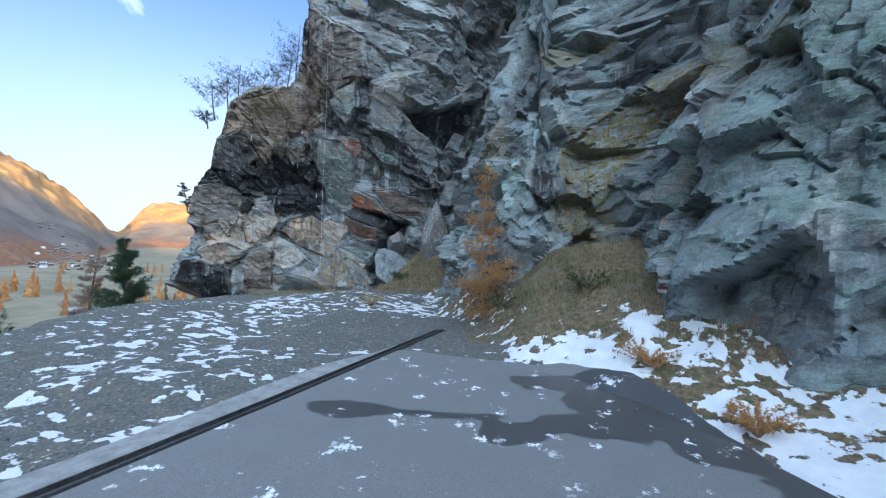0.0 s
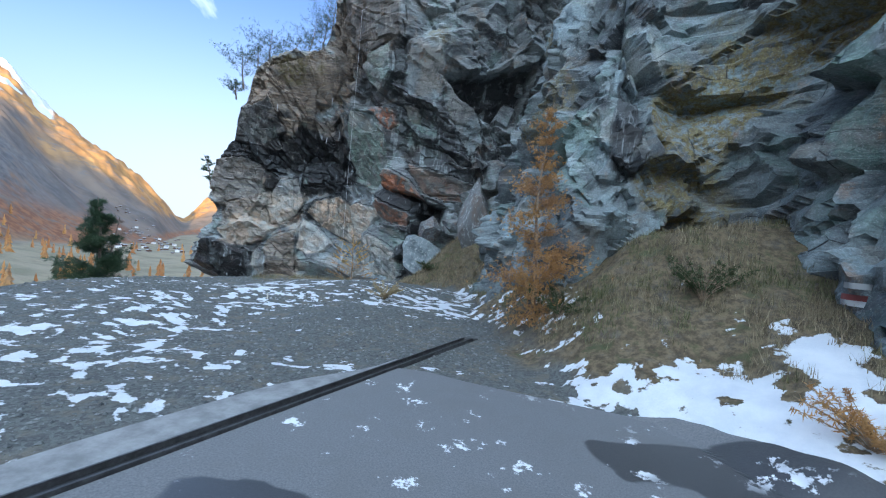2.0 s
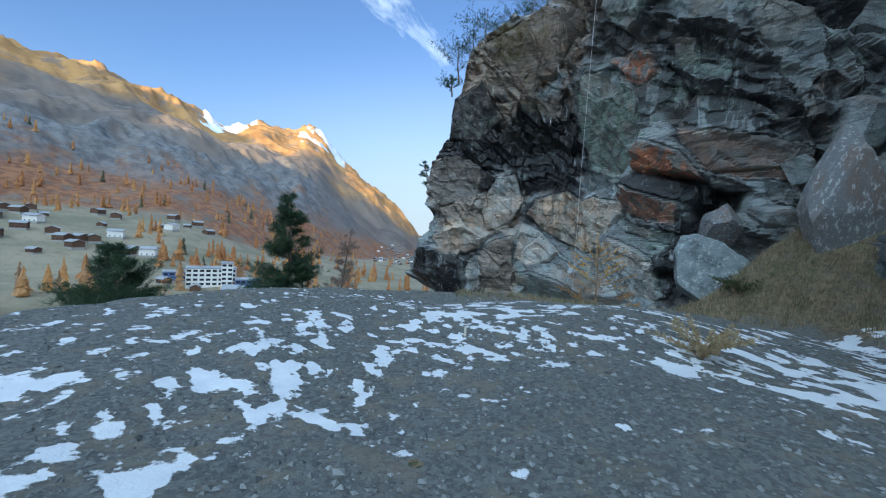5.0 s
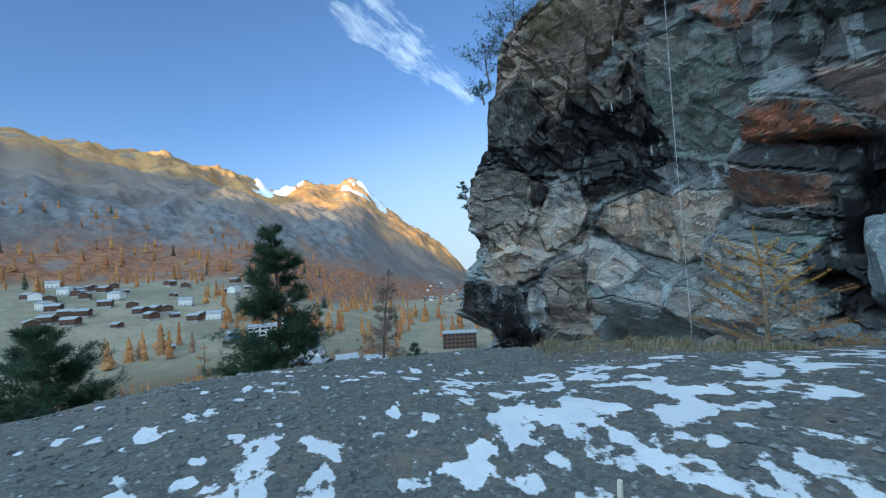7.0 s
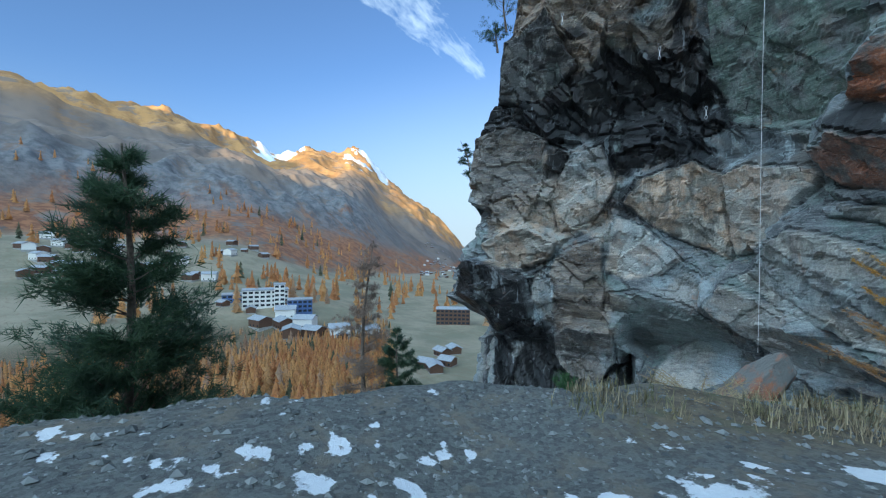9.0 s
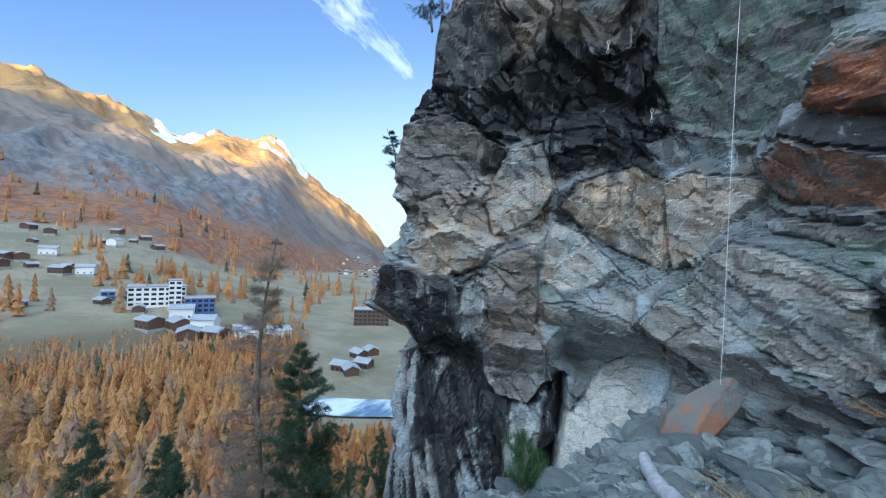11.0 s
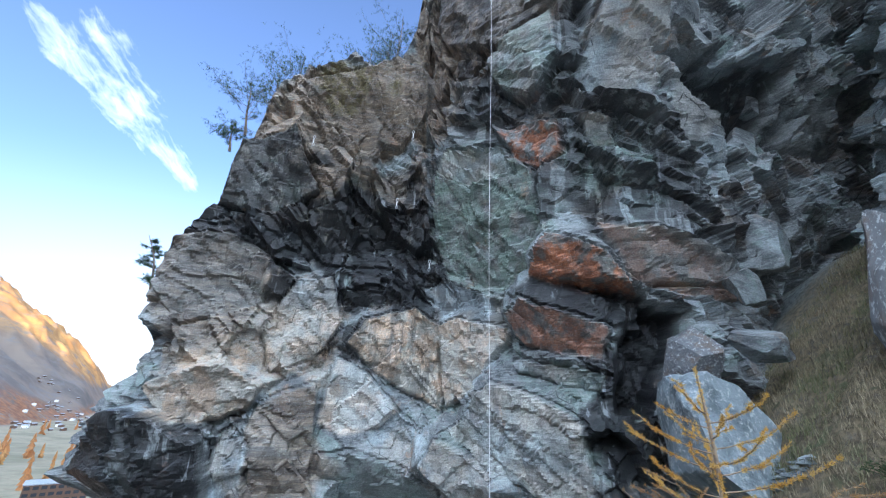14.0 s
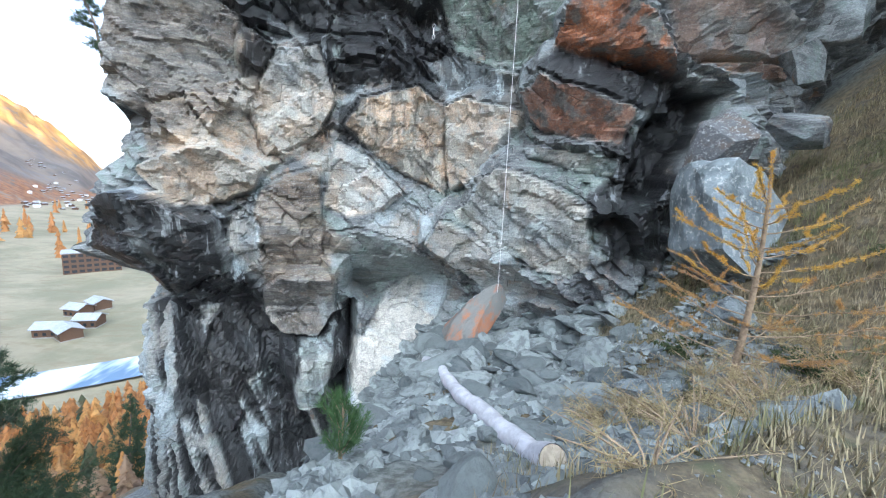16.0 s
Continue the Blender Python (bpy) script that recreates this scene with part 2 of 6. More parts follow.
def rock_material(name="cliff_rock", turn=(20, -35, 0), drawn=1.0, cast=(1, 1, 1)):
    """Schist; drawn: how far its foliation is drawn out into lines; cast: a colour cast of the whole stone."""
    s = Shader(name)
    mid, fine = s.noise(1.9, 6, 0.65), s.noise(14, 6, 0.7)
    # foliation dips to one side and is drawn out into fine dark and light lines
    strata = s.noise(1.1, 7, 0.7, (1, 1, 1 + 4 * drawn), turn, 0.5)
    lines = s.noise(3.2, 6, 0.72, (0.7, 0.7, 1 + 4.5 * drawn), turn, 0.35 + 0.5 * (1 - drawn))
    down = s.noise(2.4, 6, 0.7, (1, 1, 0.16), (0, 0, 0), 0.4)
    patch, tint = s.noise(0.62, 5, 0.6, distort=0.4), s.noise(0.8, 5, 0.62, (1, 1, 1.3), (40, 10, 70), 0.6)
    # joint blocks differ in tone
    block = s.voronoi(0.75, (1, 1, 1.7), "F1", turn, "Color")
    c = s.mix(s.ramp(block, 0.1, 0.9), (0.12, 0.13, 0.14), (0.27, 0.29, 0.295))
    c = s.mix(s.math("MULTIPLY", s.ramp(strata, 0.44, 0.60), 0.7), c, (0.36, 0.385, 0.385))
    c = s.mix(s.math("MULTIPLY", s.ramp(patch, 0.53, 0.61), 0.6), c, (0.40, 0.46, 0.48))
    c = s.mix(s.math("MULTIPLY", s.ramp(patch, 0.47, 0.40), 0.7), c, (0.10, 0.105, 0.115))
    c = s.mix(s.math("MULTIPLY", s.ramp(tint, 0.55, 0.64), 0.55), c, (0.23, 0.31, 0.28))
    c = s.mix(s.math("MULTIPLY", s.ramp(tint, 0.44, 0.36), 0.45), c, (0.27, 0.20, 0.145))
    brown = s.math("MULTIPLY", s.mask("brown"), s.ramp(mid, 0.25, 0.75, 0.75, 1.0))
    c = s.mix(brown, c, s.mix(s.ramp(strata, 0.38, 0.62), (0.13, 0.085, 0.055), (0.40, 0.285, 0.185)))
    pale = s.math("MULTIPLY", s.mask("pale"), s.ramp(down, 0.36, 0.56, 0.5, 1.0))
    c = s.mix(pale, c, s.mix(s.ramp(patch, 0.42, 0.58), (0.72, 0.68, 0.61), (0.57, 0.65, 0.69)))
    tan = s.math("MULTIPLY", s.mask("tan"), s.ramp(down, 0.34, 0.54, 0.55, 1.0))
    c = s.mix(tan, c, s.mix(s.ramp(s.noise(1.7, 5, 0.6), 0.42, 0.58), (0.76, 0.55, 0.38), (0.70, 0.65, 0.56)))
    green = s.math("MULTIPLY", s.mask("green"), s.ramp(mid, 0.35, 0.6))
    c = s.mix(green, c, s.mix(s.ramp(lines, 0.42, 0.58), (0.15, 0.25, 0.20), (0.31, 0.42, 0.35)))
    orange = s.math("MULTIPLY", s.mask("orange"), s.ramp(s.noise(2.2, 5), 0.40, 0.56))
    c = s.mix(orange, c, s.mix(s.ramp(fine, 0.3, 0.7), (0.46, 0.15, 0.06), (0.66, 0.28, 0.14)))
    # rust runs and crusts of grey lichen
    rust = s.math("MULTIPLY", s.ramp(s.noise(1.3, 5, 0.6, (1, 1, 0.5)), 0.62, 0.70), s.ramp(lines, 0.4, 0.55))
    c = s.mix(s.math("MULTIPLY", rust, 0.6), c, (0.46, 0.24, 0.12))
    c = s.mix(s.math("MULTIPLY", s.ramp(s.noise(9, 6, 0.75), 0.60, 0.70), 0.45), c, (0.48, 0.52, 0.52))
    c = s.mix(s.ramp(lines, 0.46, 0.34, 0.0, 0.45), c, (0.055, 0.055, 0.06))
    c = s.mix(s.ramp(lines, 0.57, 0.68, 0.0, 0.3), c, (0.56, 0.58, 0.57))
    vein = s.ramp(s.math("ABSOLUTE", s.math("SUBTRACT", s.noise(1.6, 5, 0.6, (1, 1, 2.5), (15, -30, 0), 0.8), 0.5)), 0.0, 0.012, 1, 0)
    c = s.mix(s.math("MULTIPLY", vein, 0.4), c, (0.62, 0.62, 0.60))
    c = s.mix(1.0, c, cast, "MULTIPLY")
    moss = s.math("MULTIPLY", s.mask("moss"), s.ramp(s.noise(5, 6, 0.7), 0.40, 0.56))
    c = s.mix(moss, c, s.mix(s.ramp(fine, 0.35, 0.65), (0.13, 0.095, 0.04), (0.26, 0.22, 0.085)))
    # mineral speckle and thin dark cracks
    c = s.mix(s.ramp(s.noise(22, 6, 0.75), 0.40, 0.60, 0.35, 0.0), c, (0.05, 0.052, 0.058))
    c = s.mix(s.ramp(s.noise(34, 5, 0.7), 0.56, 0.68, 0.0, 0.4), c, (0.60, 0.61, 0.60))
    crack = s.math("MULTIPLY", s.ramp(s.voronoi(0.8, (1, 1, 1 + 2 * drawn), "DISTANCE_TO_EDGE", turn), 0.0, 0.014, 1, 0), s.ramp(s.noise(1.1, 4), 0.52, 0.62))
    c = s.mix(s.math("MULTIPLY", crack, 0.85), c, (0.025, 0.025, 0.028))
    # dark water streaks run straight down; in recesses the same mask paints shade
    streak = s.ramp(s.math("ADD", s.noise(2.6, 5, 0.6, (1, 1, 0.13), (0, 0, 0), 0.3), s.math("MULTIPLY", s.mask("wet_dark"), 0.17)), 0.53, 0.60)
    soaked_dark = s.math("MULTIPLY", s.ramp(s.mask("wet_dark"), 0.8, 1.0), s.ramp(s.noise(3.1, 5, 0.65, (1, 1, 0.10), (0, 0, 0), 0.3), 0.60, 0.50))
    wet_dark = s.math("MULTIPLY", s.mask("wet_dark"), s.math("MAXIMUM", streak, soaked_dark))
    c = s.mix(s.math("MULTIPLY", wet_dark, 0.94), c, (0.016, 0.016, 0.019))
    runs = s.math("MULTIPLY", s.ramp(s.mask("wet_dark"), 0.6, 0.95), s.ramp(s.noise(2.9, 6, 0.65, (1.2, 1.2, 0.06), (0, 0, 40), 0.35), 0.585, 0.66))
    c = s.mix(s.math("MULTIPLY", runs, 0.5), c, (0.48, 0.51, 0.53))
    s.bump(lines, 0.5, 0.04)
    s.bump(s.noise(7, 6, 0.7), 0.5, 0.06)
    s.bump(crack, -0.6, 0.05)
    s.bump(s.noise(30, 5, 0.7, (1, 1, 1.6), (15, -30, 0)), 0.6, 0.025)
    return s.done(c, s.math("SUBTRACT", 0.78, s.math("MULTIPLY", wet_dark, 0.4)))


def ground_material():
    s = Shader("ground_cover", 0.9)
    fine, mid, big = s.noise(45, 5, 0.7), s.noise(3.0, 6, 0.65), s.noise(0.5, 4)
    pebble = s.voronoi(28, out="Color")
    gravel = s.mix(s.ramp(fine, 0.3, 0.7), (0.05, 0.054, 0.055), (0.125, 0.132, 0.13))
    gravel = s.mix(0.35, gravel, s.mix(s.ramp(pebble, 0.2, 0.8), (0.055, 0.06, 0.057), (0.21, 0.218, 0.208)))
    gravel = s.mix(s.math("MULTIPLY", s.ramp(mid, 0.48, 0.66), 0.6), gravel, (0.17, 0.145, 0.11))
    grass = s.mix(s.ramp(s.noise(9, 6, 0.7), 0.35, 0.65), (0.065, 0.05, 0.03), (0.19, 0.145, 0.085))
    grass = s.mix(s.ramp(mid, 0.52, 0.7), grass, (0.07, 0.08, 0.035))
    soil = s.mix(s.math("MULTIPLY", s.mask("grass"), s.ramp(mid, 0.3, 0.5, 0.6, 1.0)), gravel, grass)
    scree = s.mix(s.ramp(s.noise(8, 6, 0.7), 0.35, 0.65), (0.07, 0.08, 0.08), (0.22, 0.24, 0.235))
    soil = s.mix(s.mask("scree"), soil, scree)
    meadow = s.mix(s.ramp(s.noise(0.02, 8, 0.7), 0.38, 0.62), (0.17, 0.16, 0.105), (0.27, 0.235, 0.165))
    meadow = s.mix(s.math("MULTIPLY", s.ramp(s.noise(0.09, 6, 0.7, (1, 3, 1), (0, 0, 30)), 0.5, 0.66), 0.5), meadow, (0.17, 0.13, 0.08))
    soil = s.mix(s.mask("meadow"), soil, meadow)
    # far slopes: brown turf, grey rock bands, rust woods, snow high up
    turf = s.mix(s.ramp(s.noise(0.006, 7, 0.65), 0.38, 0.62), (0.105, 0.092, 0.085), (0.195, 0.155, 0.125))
    # golden dry grass high up, with the sun's warmth put into its colour
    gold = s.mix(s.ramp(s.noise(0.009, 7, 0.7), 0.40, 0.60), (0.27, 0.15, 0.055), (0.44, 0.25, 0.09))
    turf = s.mix(s.mask("sunlit_alp"), turf, gold)
    turf = s.mix(s.ramp(s.noise(0.012, 8, 0.7, (1, 1, 2.5)), 0.52, 0.62, 0.0, 0.7), turf, (0.15, 0.14, 0.14))
    turf = s.mix(s.math("MULTIPLY", s.mask("woods"), s.ramp(s.noise(0.03, 8, 0.75), 0.38, 0.50)), turf,
                 s.mix(s.ramp(s.noise(0.09, 4), 0.4, 0.6), (0.15, 0.065, 0.032), (0.27, 0.125, 0.055)))
    turf = s.mix(s.math("MULTIPLY", s.mask("crag"), s.ramp(s.noise(0.02, 8, 0.75, (1, 1, 0.5)), 0.36, 0.52)), turf,
                 s.mix(s.ramp(s.noise(0.05, 6, 0.7), 0.35, 0.65), (0.08, 0.085, 0.095), (0.19, 0.19, 0.195)))
    soil = s.mix(s.mask("far"), soil, turf)
    snow = s.ramp(s.math("ADD", s.mask("snow"), s.math("MULTIPLY", s.math("SUBTRACT", s.noise(7.0, 6, 0.65), 0.5), 0.7)), 0.48, 0.54)
    c = s.mix(snow, soil, s.mix(s.ramp(mid, 0.3, 0.7), (0.62, 0.66, 0.72), (0.74, 0.77, 0.81)))
    s.bump(s.math("ADD", fine, s.math("MULTIPLY", pebble, 0.7)), 0.6, 0.02)
    s.bump(snow, 0.5, 0.03)
    return s.done(c, s.math("SUBTRACT", 0.92, s.math("MULTIPLY", snow, 0.35)))


ROCK, WALL_ROCK, GROUND = rock_material(), rock_material("side_wall_rock", (35, 50, 20), 0.25, (0.76, 0.83, 0.85)), ground_material()


# ---- ground: one sheet from the path to the skyline ----
CREST = [(-6.5, 0.0), (-7.8, 6.0), (-9.0, 9.5), (-10.3, 10.8), (-10.9, 12.5), (-11.1, 13.9), (-10.8, 15.2), (-9.95, 16.6), (-9.1, 17.7), (-7.6, 18.6), (-5.5, 19.3), (-2.5, 19.8), (1.0, 20.0), (5.0, 20.2)]


def crest_side(x, y):
    """How far a place lies beyond the edge of the terrace (minus: on it)."""
    best = np.full(np.shape(x), 1e9)
    side = np.zeros(np.shape(x))
    for (ax, ay), (bx, by) in zip(CREST, CREST[1:]):
        ex, ey = bx - ax, by - ay
        t = np.clip(((x - ax) * ex + (y - ay) * ey) / (ex * ex + ey * ey), 0, 1)
        d = np.hypot(x - ax - t * ex, y - ay - t * ey)
        s = np.sign((y - ay) * ex - (x - ax) * ey)
        side = np.where(d < best, s, side)
        best = np.minimum(best, d)
    return best * side


# the far terrain by bearing (degrees left of +y): foot of the slope, crest distance, crest elevation in degrees
# the unseen crests behind are set high to shade the crag and valley
FAR = np.array([(-180, 700, 2600, 17), (-172, 700, 2600, 15.5), (-150, 700, 2600, 14), (-110, 700, 2200, 13), (-40, 900, 2600, 12), (-10, 1500, 3300, 10), (15, 2300, 3700, 8), (28, 2600, 3700, 5), (33, 2600, 3700, 3.2), (36.5, 2600, 3600, 2.2),
                (39.0, 2300, 3500, -0.8), (41.7, 1500, 2600, 0.9), (46.6, 1050, 2800, 4.6), (52, 850, 3000, 8.7), (54.2, 780, 3080, 11.3), (56.3, 730, 3100, 12.1), (58.9, 670, 3050, 11.4), (62, 640, 2900, 12.0), (66, 600, 2600, 10.2), (69.3, 640, 2450, 11.9), (71.8, 650, 2400, 12.2), (73.8, 660, 2350, 13.2),
                (76.3, 680, 2280, 13.9), (80.2, 680, 2200, 14), (90, 680, 1900, 17), (105, 560, 2300, 16), (125, 700, 2600, 18), (150, 700, 2600, 23), (158, 700, 2600, 22.3), (165, 700, 2600, 22.5), (170, 700, 2600, 21), (176, 700, 2600, 18.7), (180, 700, 2600, 17)])

BEARING = np.arange(-180, 180.01, 0.25)
KERNEL = np.exp(-(np.arange(-12, 13) * 0.25 / 0.6) ** 2)
FAR_SMOOTH = [np.convolve(np.pad(np.interp(BEARING, FAR[:, 0], FAR[:, k]), 12, mode="edge"), KERNEL / KERNEL.sum(), mode="valid") for k in (1, 2, 3)]


def ground_height(x, y):
    r = np.hypot(x + 8, y - 16)
    az = np.degrees(np.arctan2(-(x + 8), y - 16))
    # terrace and ramp
    z = np.interp(y, [-30, -8, 1.9, 4.4, 5.4, 8.0], [3.0, 1.2, -0.5, -1.46, -1.57, -1.6])
    z = z + 0.35 * np.exp(-((x + 4.6) ** 2 + (y - 17.6) ** 2) / 5.0) + 0.10 * fbm(x * 0.35, y * 0.35, octaves=3, seed=3) * smooth(0.0, -1.5, (x + 2.95) * 0.9 - (y - 8.49) * 0.436)
    # bank under the right wall
    bank = x - np.interp(y, [-10, 0, 6, 8, 10, 12, 14, 16, 18, 20], [4.4, 4.1, 3.6, 2.9, 1.3, 0.3, 0.0, -1.0, -1.3, -1.4])
    bank = bank + 0.35 * fbm(x * 0.6, y * 0.6, octaves=3, seed=8)
    z = z + np.interp(y, [7.0, 9.0, 10.5, 12.0, 13.2, 17.0], [0.16, 0.36, 0.42, 0.58, 0.90, 0.75]) * np.clip(bank, 0, 2.8) + 0.15 * np.clip(bank - 2.8, 0, 4)
    # beyond the edge: the hollow under the crag, and the long slope to the river
    s = crest_side(x, y)
    s = s + 0.25 * fbm(x * 0.8, y * 0.8, octaves=3, seed=11)
    hollow = -1.6 - np.interp(s, [0, 1.5, 3.5, 8, 14], [0, 1.0, 1.75, 2.6, 3.8]) + 0.6 * np.clip(x + 6.2, 0, 2.4) * smooth(19.5, 22.5, y) + 1.15 * np.clip(x + 3.8, 0, 5) * smooth(20.0, 23.5, y) + 0.12 * fbm(x * 0.9, y * 0.9, octaves=4, seed=21)
    hollow = hollow - 0.95 * np.clip(-8.8 - x, 0, 4) * smooth(20.5, 24, y)
    hollow = hollow - 1.2 * np.clip(-10.0 - x, 0, 3) * smooth(18.5, 21.0, y)
    slope = -1.6 - 0.70 * np.clip(s, 0, None) + 1.2 * fbm(x * 0.05, y * 0.05, octaves=3, seed=5) * smooth(4, 30, s)
    left = smooth(-9.5, -12.5, x + 0.12 * (y - 18))
    beyond = hollow * (1 - left) + slope * left
    near = np.where(s > 0, np.minimum(z + 9 * (x > -4), beyond), z)
    near = np.where((s > 0) & (s < 0.6), z + (near - z) * smooth(0, 0.6, s), near)
    # valley floor, shelves and mountain sides
    foot, rr, el = (np.interp(az, BEARING, v) for v in FAR_SMOOTH)
    floor = -59 - 0.035 * np.clip(r - 200, 0, 1500) * smooth(60, 40, az) + 12 * smooth(48, 64, az) * smooth(210, 330, r) + 10 * smooth(60, 75, az) * smooth(330, 480, r) + 40 * smooth(380, 700, r) * smooth(58, 72, az)
    floor = floor + 1.5 * fbm(x * 0.012, y * 0.012, octaves=3, seed=31)
    t = (r - foot) / (rr - foot)
    top = rr * np.tan(np.radians(el))
    rise = np.clip(t, 0, 1) ** 1.1
    bump = (ridged(x * 0.0016, y * 0.0016, 5, 41) - 0.4) * 75 * np.clip(t, 0, 1) * smooth(1.25, 0.9, t) * (0.35 + 0.65 * smooth(0, 4, np.abs(el)))
    # gullies run straight down the slopes, with small crags between them
    gully = ridged(az * 0.22 + 1.1 * fbm(x * 0.0012, y * 0.0012, octaves=3, seed=43), r * 0.0012, 4, 45)
    bump = bump + (6 * gully + 15 * ridged(x * 0.0075, y * 0.0075, 4, 47) * smooth(0.45, 0.95, t)) * smooth(0.08, 0.3, t) * smooth(1.2, 0.95, t) * (0.4 + 0.6 * smooth(0, 4, np.abs(el)))
    side = floor + (top - floor) * rise - 260 * np.clip(t - 1, 0, 2) + bump
    crag = np.exp(-((t - 0.20 - 0.03 * fbm(x * 0.004, y * 0.004, octaves=3, seed=49)) / 0.075) ** 4) * smooth(46, 56, az)
    side = side + (30 + 14 * ridged(x * 0.01, y * 0.01, 3, 53)) * smooth(0.13, 0.2, t) * smooth(48, 58, az) * smooth(0.6, 0.3, t)
    valley = np.where(r > foot, side, floor)
    z = np.maximum(near, valley)
    return z, s, bank, r, az, t, crag


def snow_cover(x, y, s, bank):
    """How much snow lies on the terrace and its banks; over about a half it is white."""
    v = 0.335 - 0.20 * smooth(-5.4, -3.8, x) * smooth(10.5, 11.5, y) * smooth(15.4, 14.4, y) + 0.12 * fbm(x * 0.30, y * 0.30, octaves=2, seed=51) + 0.16 * fbm(x * 2.6 + 0.6 * y, y * 3.4, octaves=3, seed=55) + 0.23 * fbm(x * 5.0 + 2 * y, y * 6.5, octaves=4, seed=58)
    v = v + 0.30 * np.exp(-((x + 2.4) ** 2 / 9 + (y - 16.3) ** 2 / 4)) + 0.10 * np.exp(-((x + 6) ** 2 / 14 + (y - 11.5) ** 2 / 14))
    v = v + 0.18 * smooth(-0.5, -0.2, bank) * smooth(4.5, 3.2, bank) * smooth(11.4, 9.5, y) + 0.26 * smooth(-0.1, 0.2, bank) * smooth(1.8, 0.9, bank) * smooth(8.5, 10.5, y) * smooth(15.5, 13, y)
    v = v - 0.30 * smooth(1.5, 2.4, bank) * smooth(9.5, 11, y) - 0.12 * smooth(-0.6, -0.1, s) - 0.3 * smooth(-1.0, -0.4, s) * smooth(-8.8, -8.2, x) * smooth(-5.0, -6.0, x)
    # a tongue of snow along the foot of the right-hand rocks
    along = np.clip((12.7 - y) / 2.0, 0, 1)
    v = v + 0.55 * np.exp(-((x - 2.75 - 0.75 * along) / 0.33) ** 2) * smooth(13.0, 12.4, y) * smooth(9.6, 10.4, y)
    return np.where(s > 0.15, v * smooth(0.8, 0.15, s) * 0.6, v)


def pad_edge(y):
    """The right border of the paved pad."""
    return np.interp(y, [-6, 3, 5, 6.2, 7.1, 8.4, 9.4, 10.1, 10.6, 10.9], [4.6, 4.1, 3.7, 3.45, 3.25, 3.0, 2.5, 1.7, -0.5, -1.4]) + 0.05 * fbm(np.asarray(y) * 1.7, np.asarray(y) * 0, octaves=3, seed=4)


def build_ground():
    rad = np.concatenate([np.linspace(0.05, 14, 220), 14 * np.exp(np.linspace(0.006, math.log(600 / 14), 130)), 600 * np.exp(np.linspace(0.01, math.log(3700 / 600), 190)), [3900, 4200, 4600]])
    # bearings are closest together where the valley opens
    a = np.linspace(-180, 180, 4001)
    w = 0.30 + 0.8 * np.exp(-((a - 60) / 45.0) ** 2) + 1.3 * np.exp(-((a - 58) / 22.0) ** 4) + 0.35 * np.exp(-((a + 90) / 90.0) ** 2)
    c = np.concatenate([[0], np.cumsum((w[1:] + w[:-1]) / 2)])
    az = np.radians(np.interp(np.linspace(0, c[-1], 761)[:-1], c, a))
    r, az = np.meshgrid(rad, az, indexing="ij")
    x, y = -4.5 - r * np.sin(az), 12 + r * np.cos(az)
    z, s, bank, rr, bear, t, crag = ground_height(x, y)
    on = smooth(0.4, -0.6, s)
    drain = (x + 2.95) * 0.9 - (y - 8.49) * 0.436
    pad = smooth(-0.1, 0.1, drain) * smooth(0.0, -0.1, x - pad_edge(y)) * smooth(10.9, 10.7, y)
    snow = np.where(rr > 60, 0, snow_cover(x, y, s, bank)) * (1 - pad)
    high = np.exp(-((bear - 65.5) / 3.6) ** 4) + np.exp(-((bear - 54.0) / 3.4) ** 4)
    snow = snow + np.where(rr > 1500, high * smooth(0.76, 0.86, t + 0.13 * fbm(x * 0.006, y * 0.006, octaves=4, seed=71) - 0.05 * ridged(x * 0.0075, y * 0.0075, 4, 47)), 0)
    far = smooth(300, 420, rr) * smooth(-0.03, 0.03, t + 0.02 * fbm(x * 0.01, y * 0.01, octaves=3, seed=77))
    # upper slopes, where sunlight is painted into the turf
    sunlit_alp = smooth(0.50, 0.66, t + 0.10 * fbm(x * 0.004, y * 0.004, octaves=4, seed=75))
    meadow = smooth(95, 130, rr) * (1 - smooth(0.0, 0.05, t))
    meadow = meadow * (1 - 0.97 * smooth(48.5, 51, bear) * smooth(290, 262, rr))
    woods = smooth(0.22, 0.11, t + 0.05 * fbm(x * 0.006, y * 0.006, octaves=3, seed=73)) * smooth(-0.02, 0.01, t)
    grass = np.clip(smooth(-0.2, 0.5, bank + 0.4 * fbm(x * 1.3, y * 1.3, octaves=3, seed=61)) + smooth(0.3, 1.5, s) + 0.8 * smooth(-1.0, -0.2, s) * smooth(-8.2, -7.6, x) * smooth(-4.5, -5.5, x), 0, 1)
    scree = smooth(0.8, 2.5, s) * np.maximum(smooth(-6.3, -7.4, x - 0.27 * (y - 20)), smooth(25.5, 26.5, y)) * smooth(40, 30, rr) * smooth(-0.35, 0.15, fbm(x * 0.5, y * 0.5, octaves=3, seed=66) + 0.25)
    return sheet("ground", x, y, z, GROUND, dict(snow=snow, far=far, meadow=meadow, woods=woods, grass=grass, scree=scree, crag=crag, sunlit_alp=sunlit_alp), wrap=True)


ground = tagged(build_ground(), "gravel terrace with snow patches above a larch valley", "ground", kind="structure")


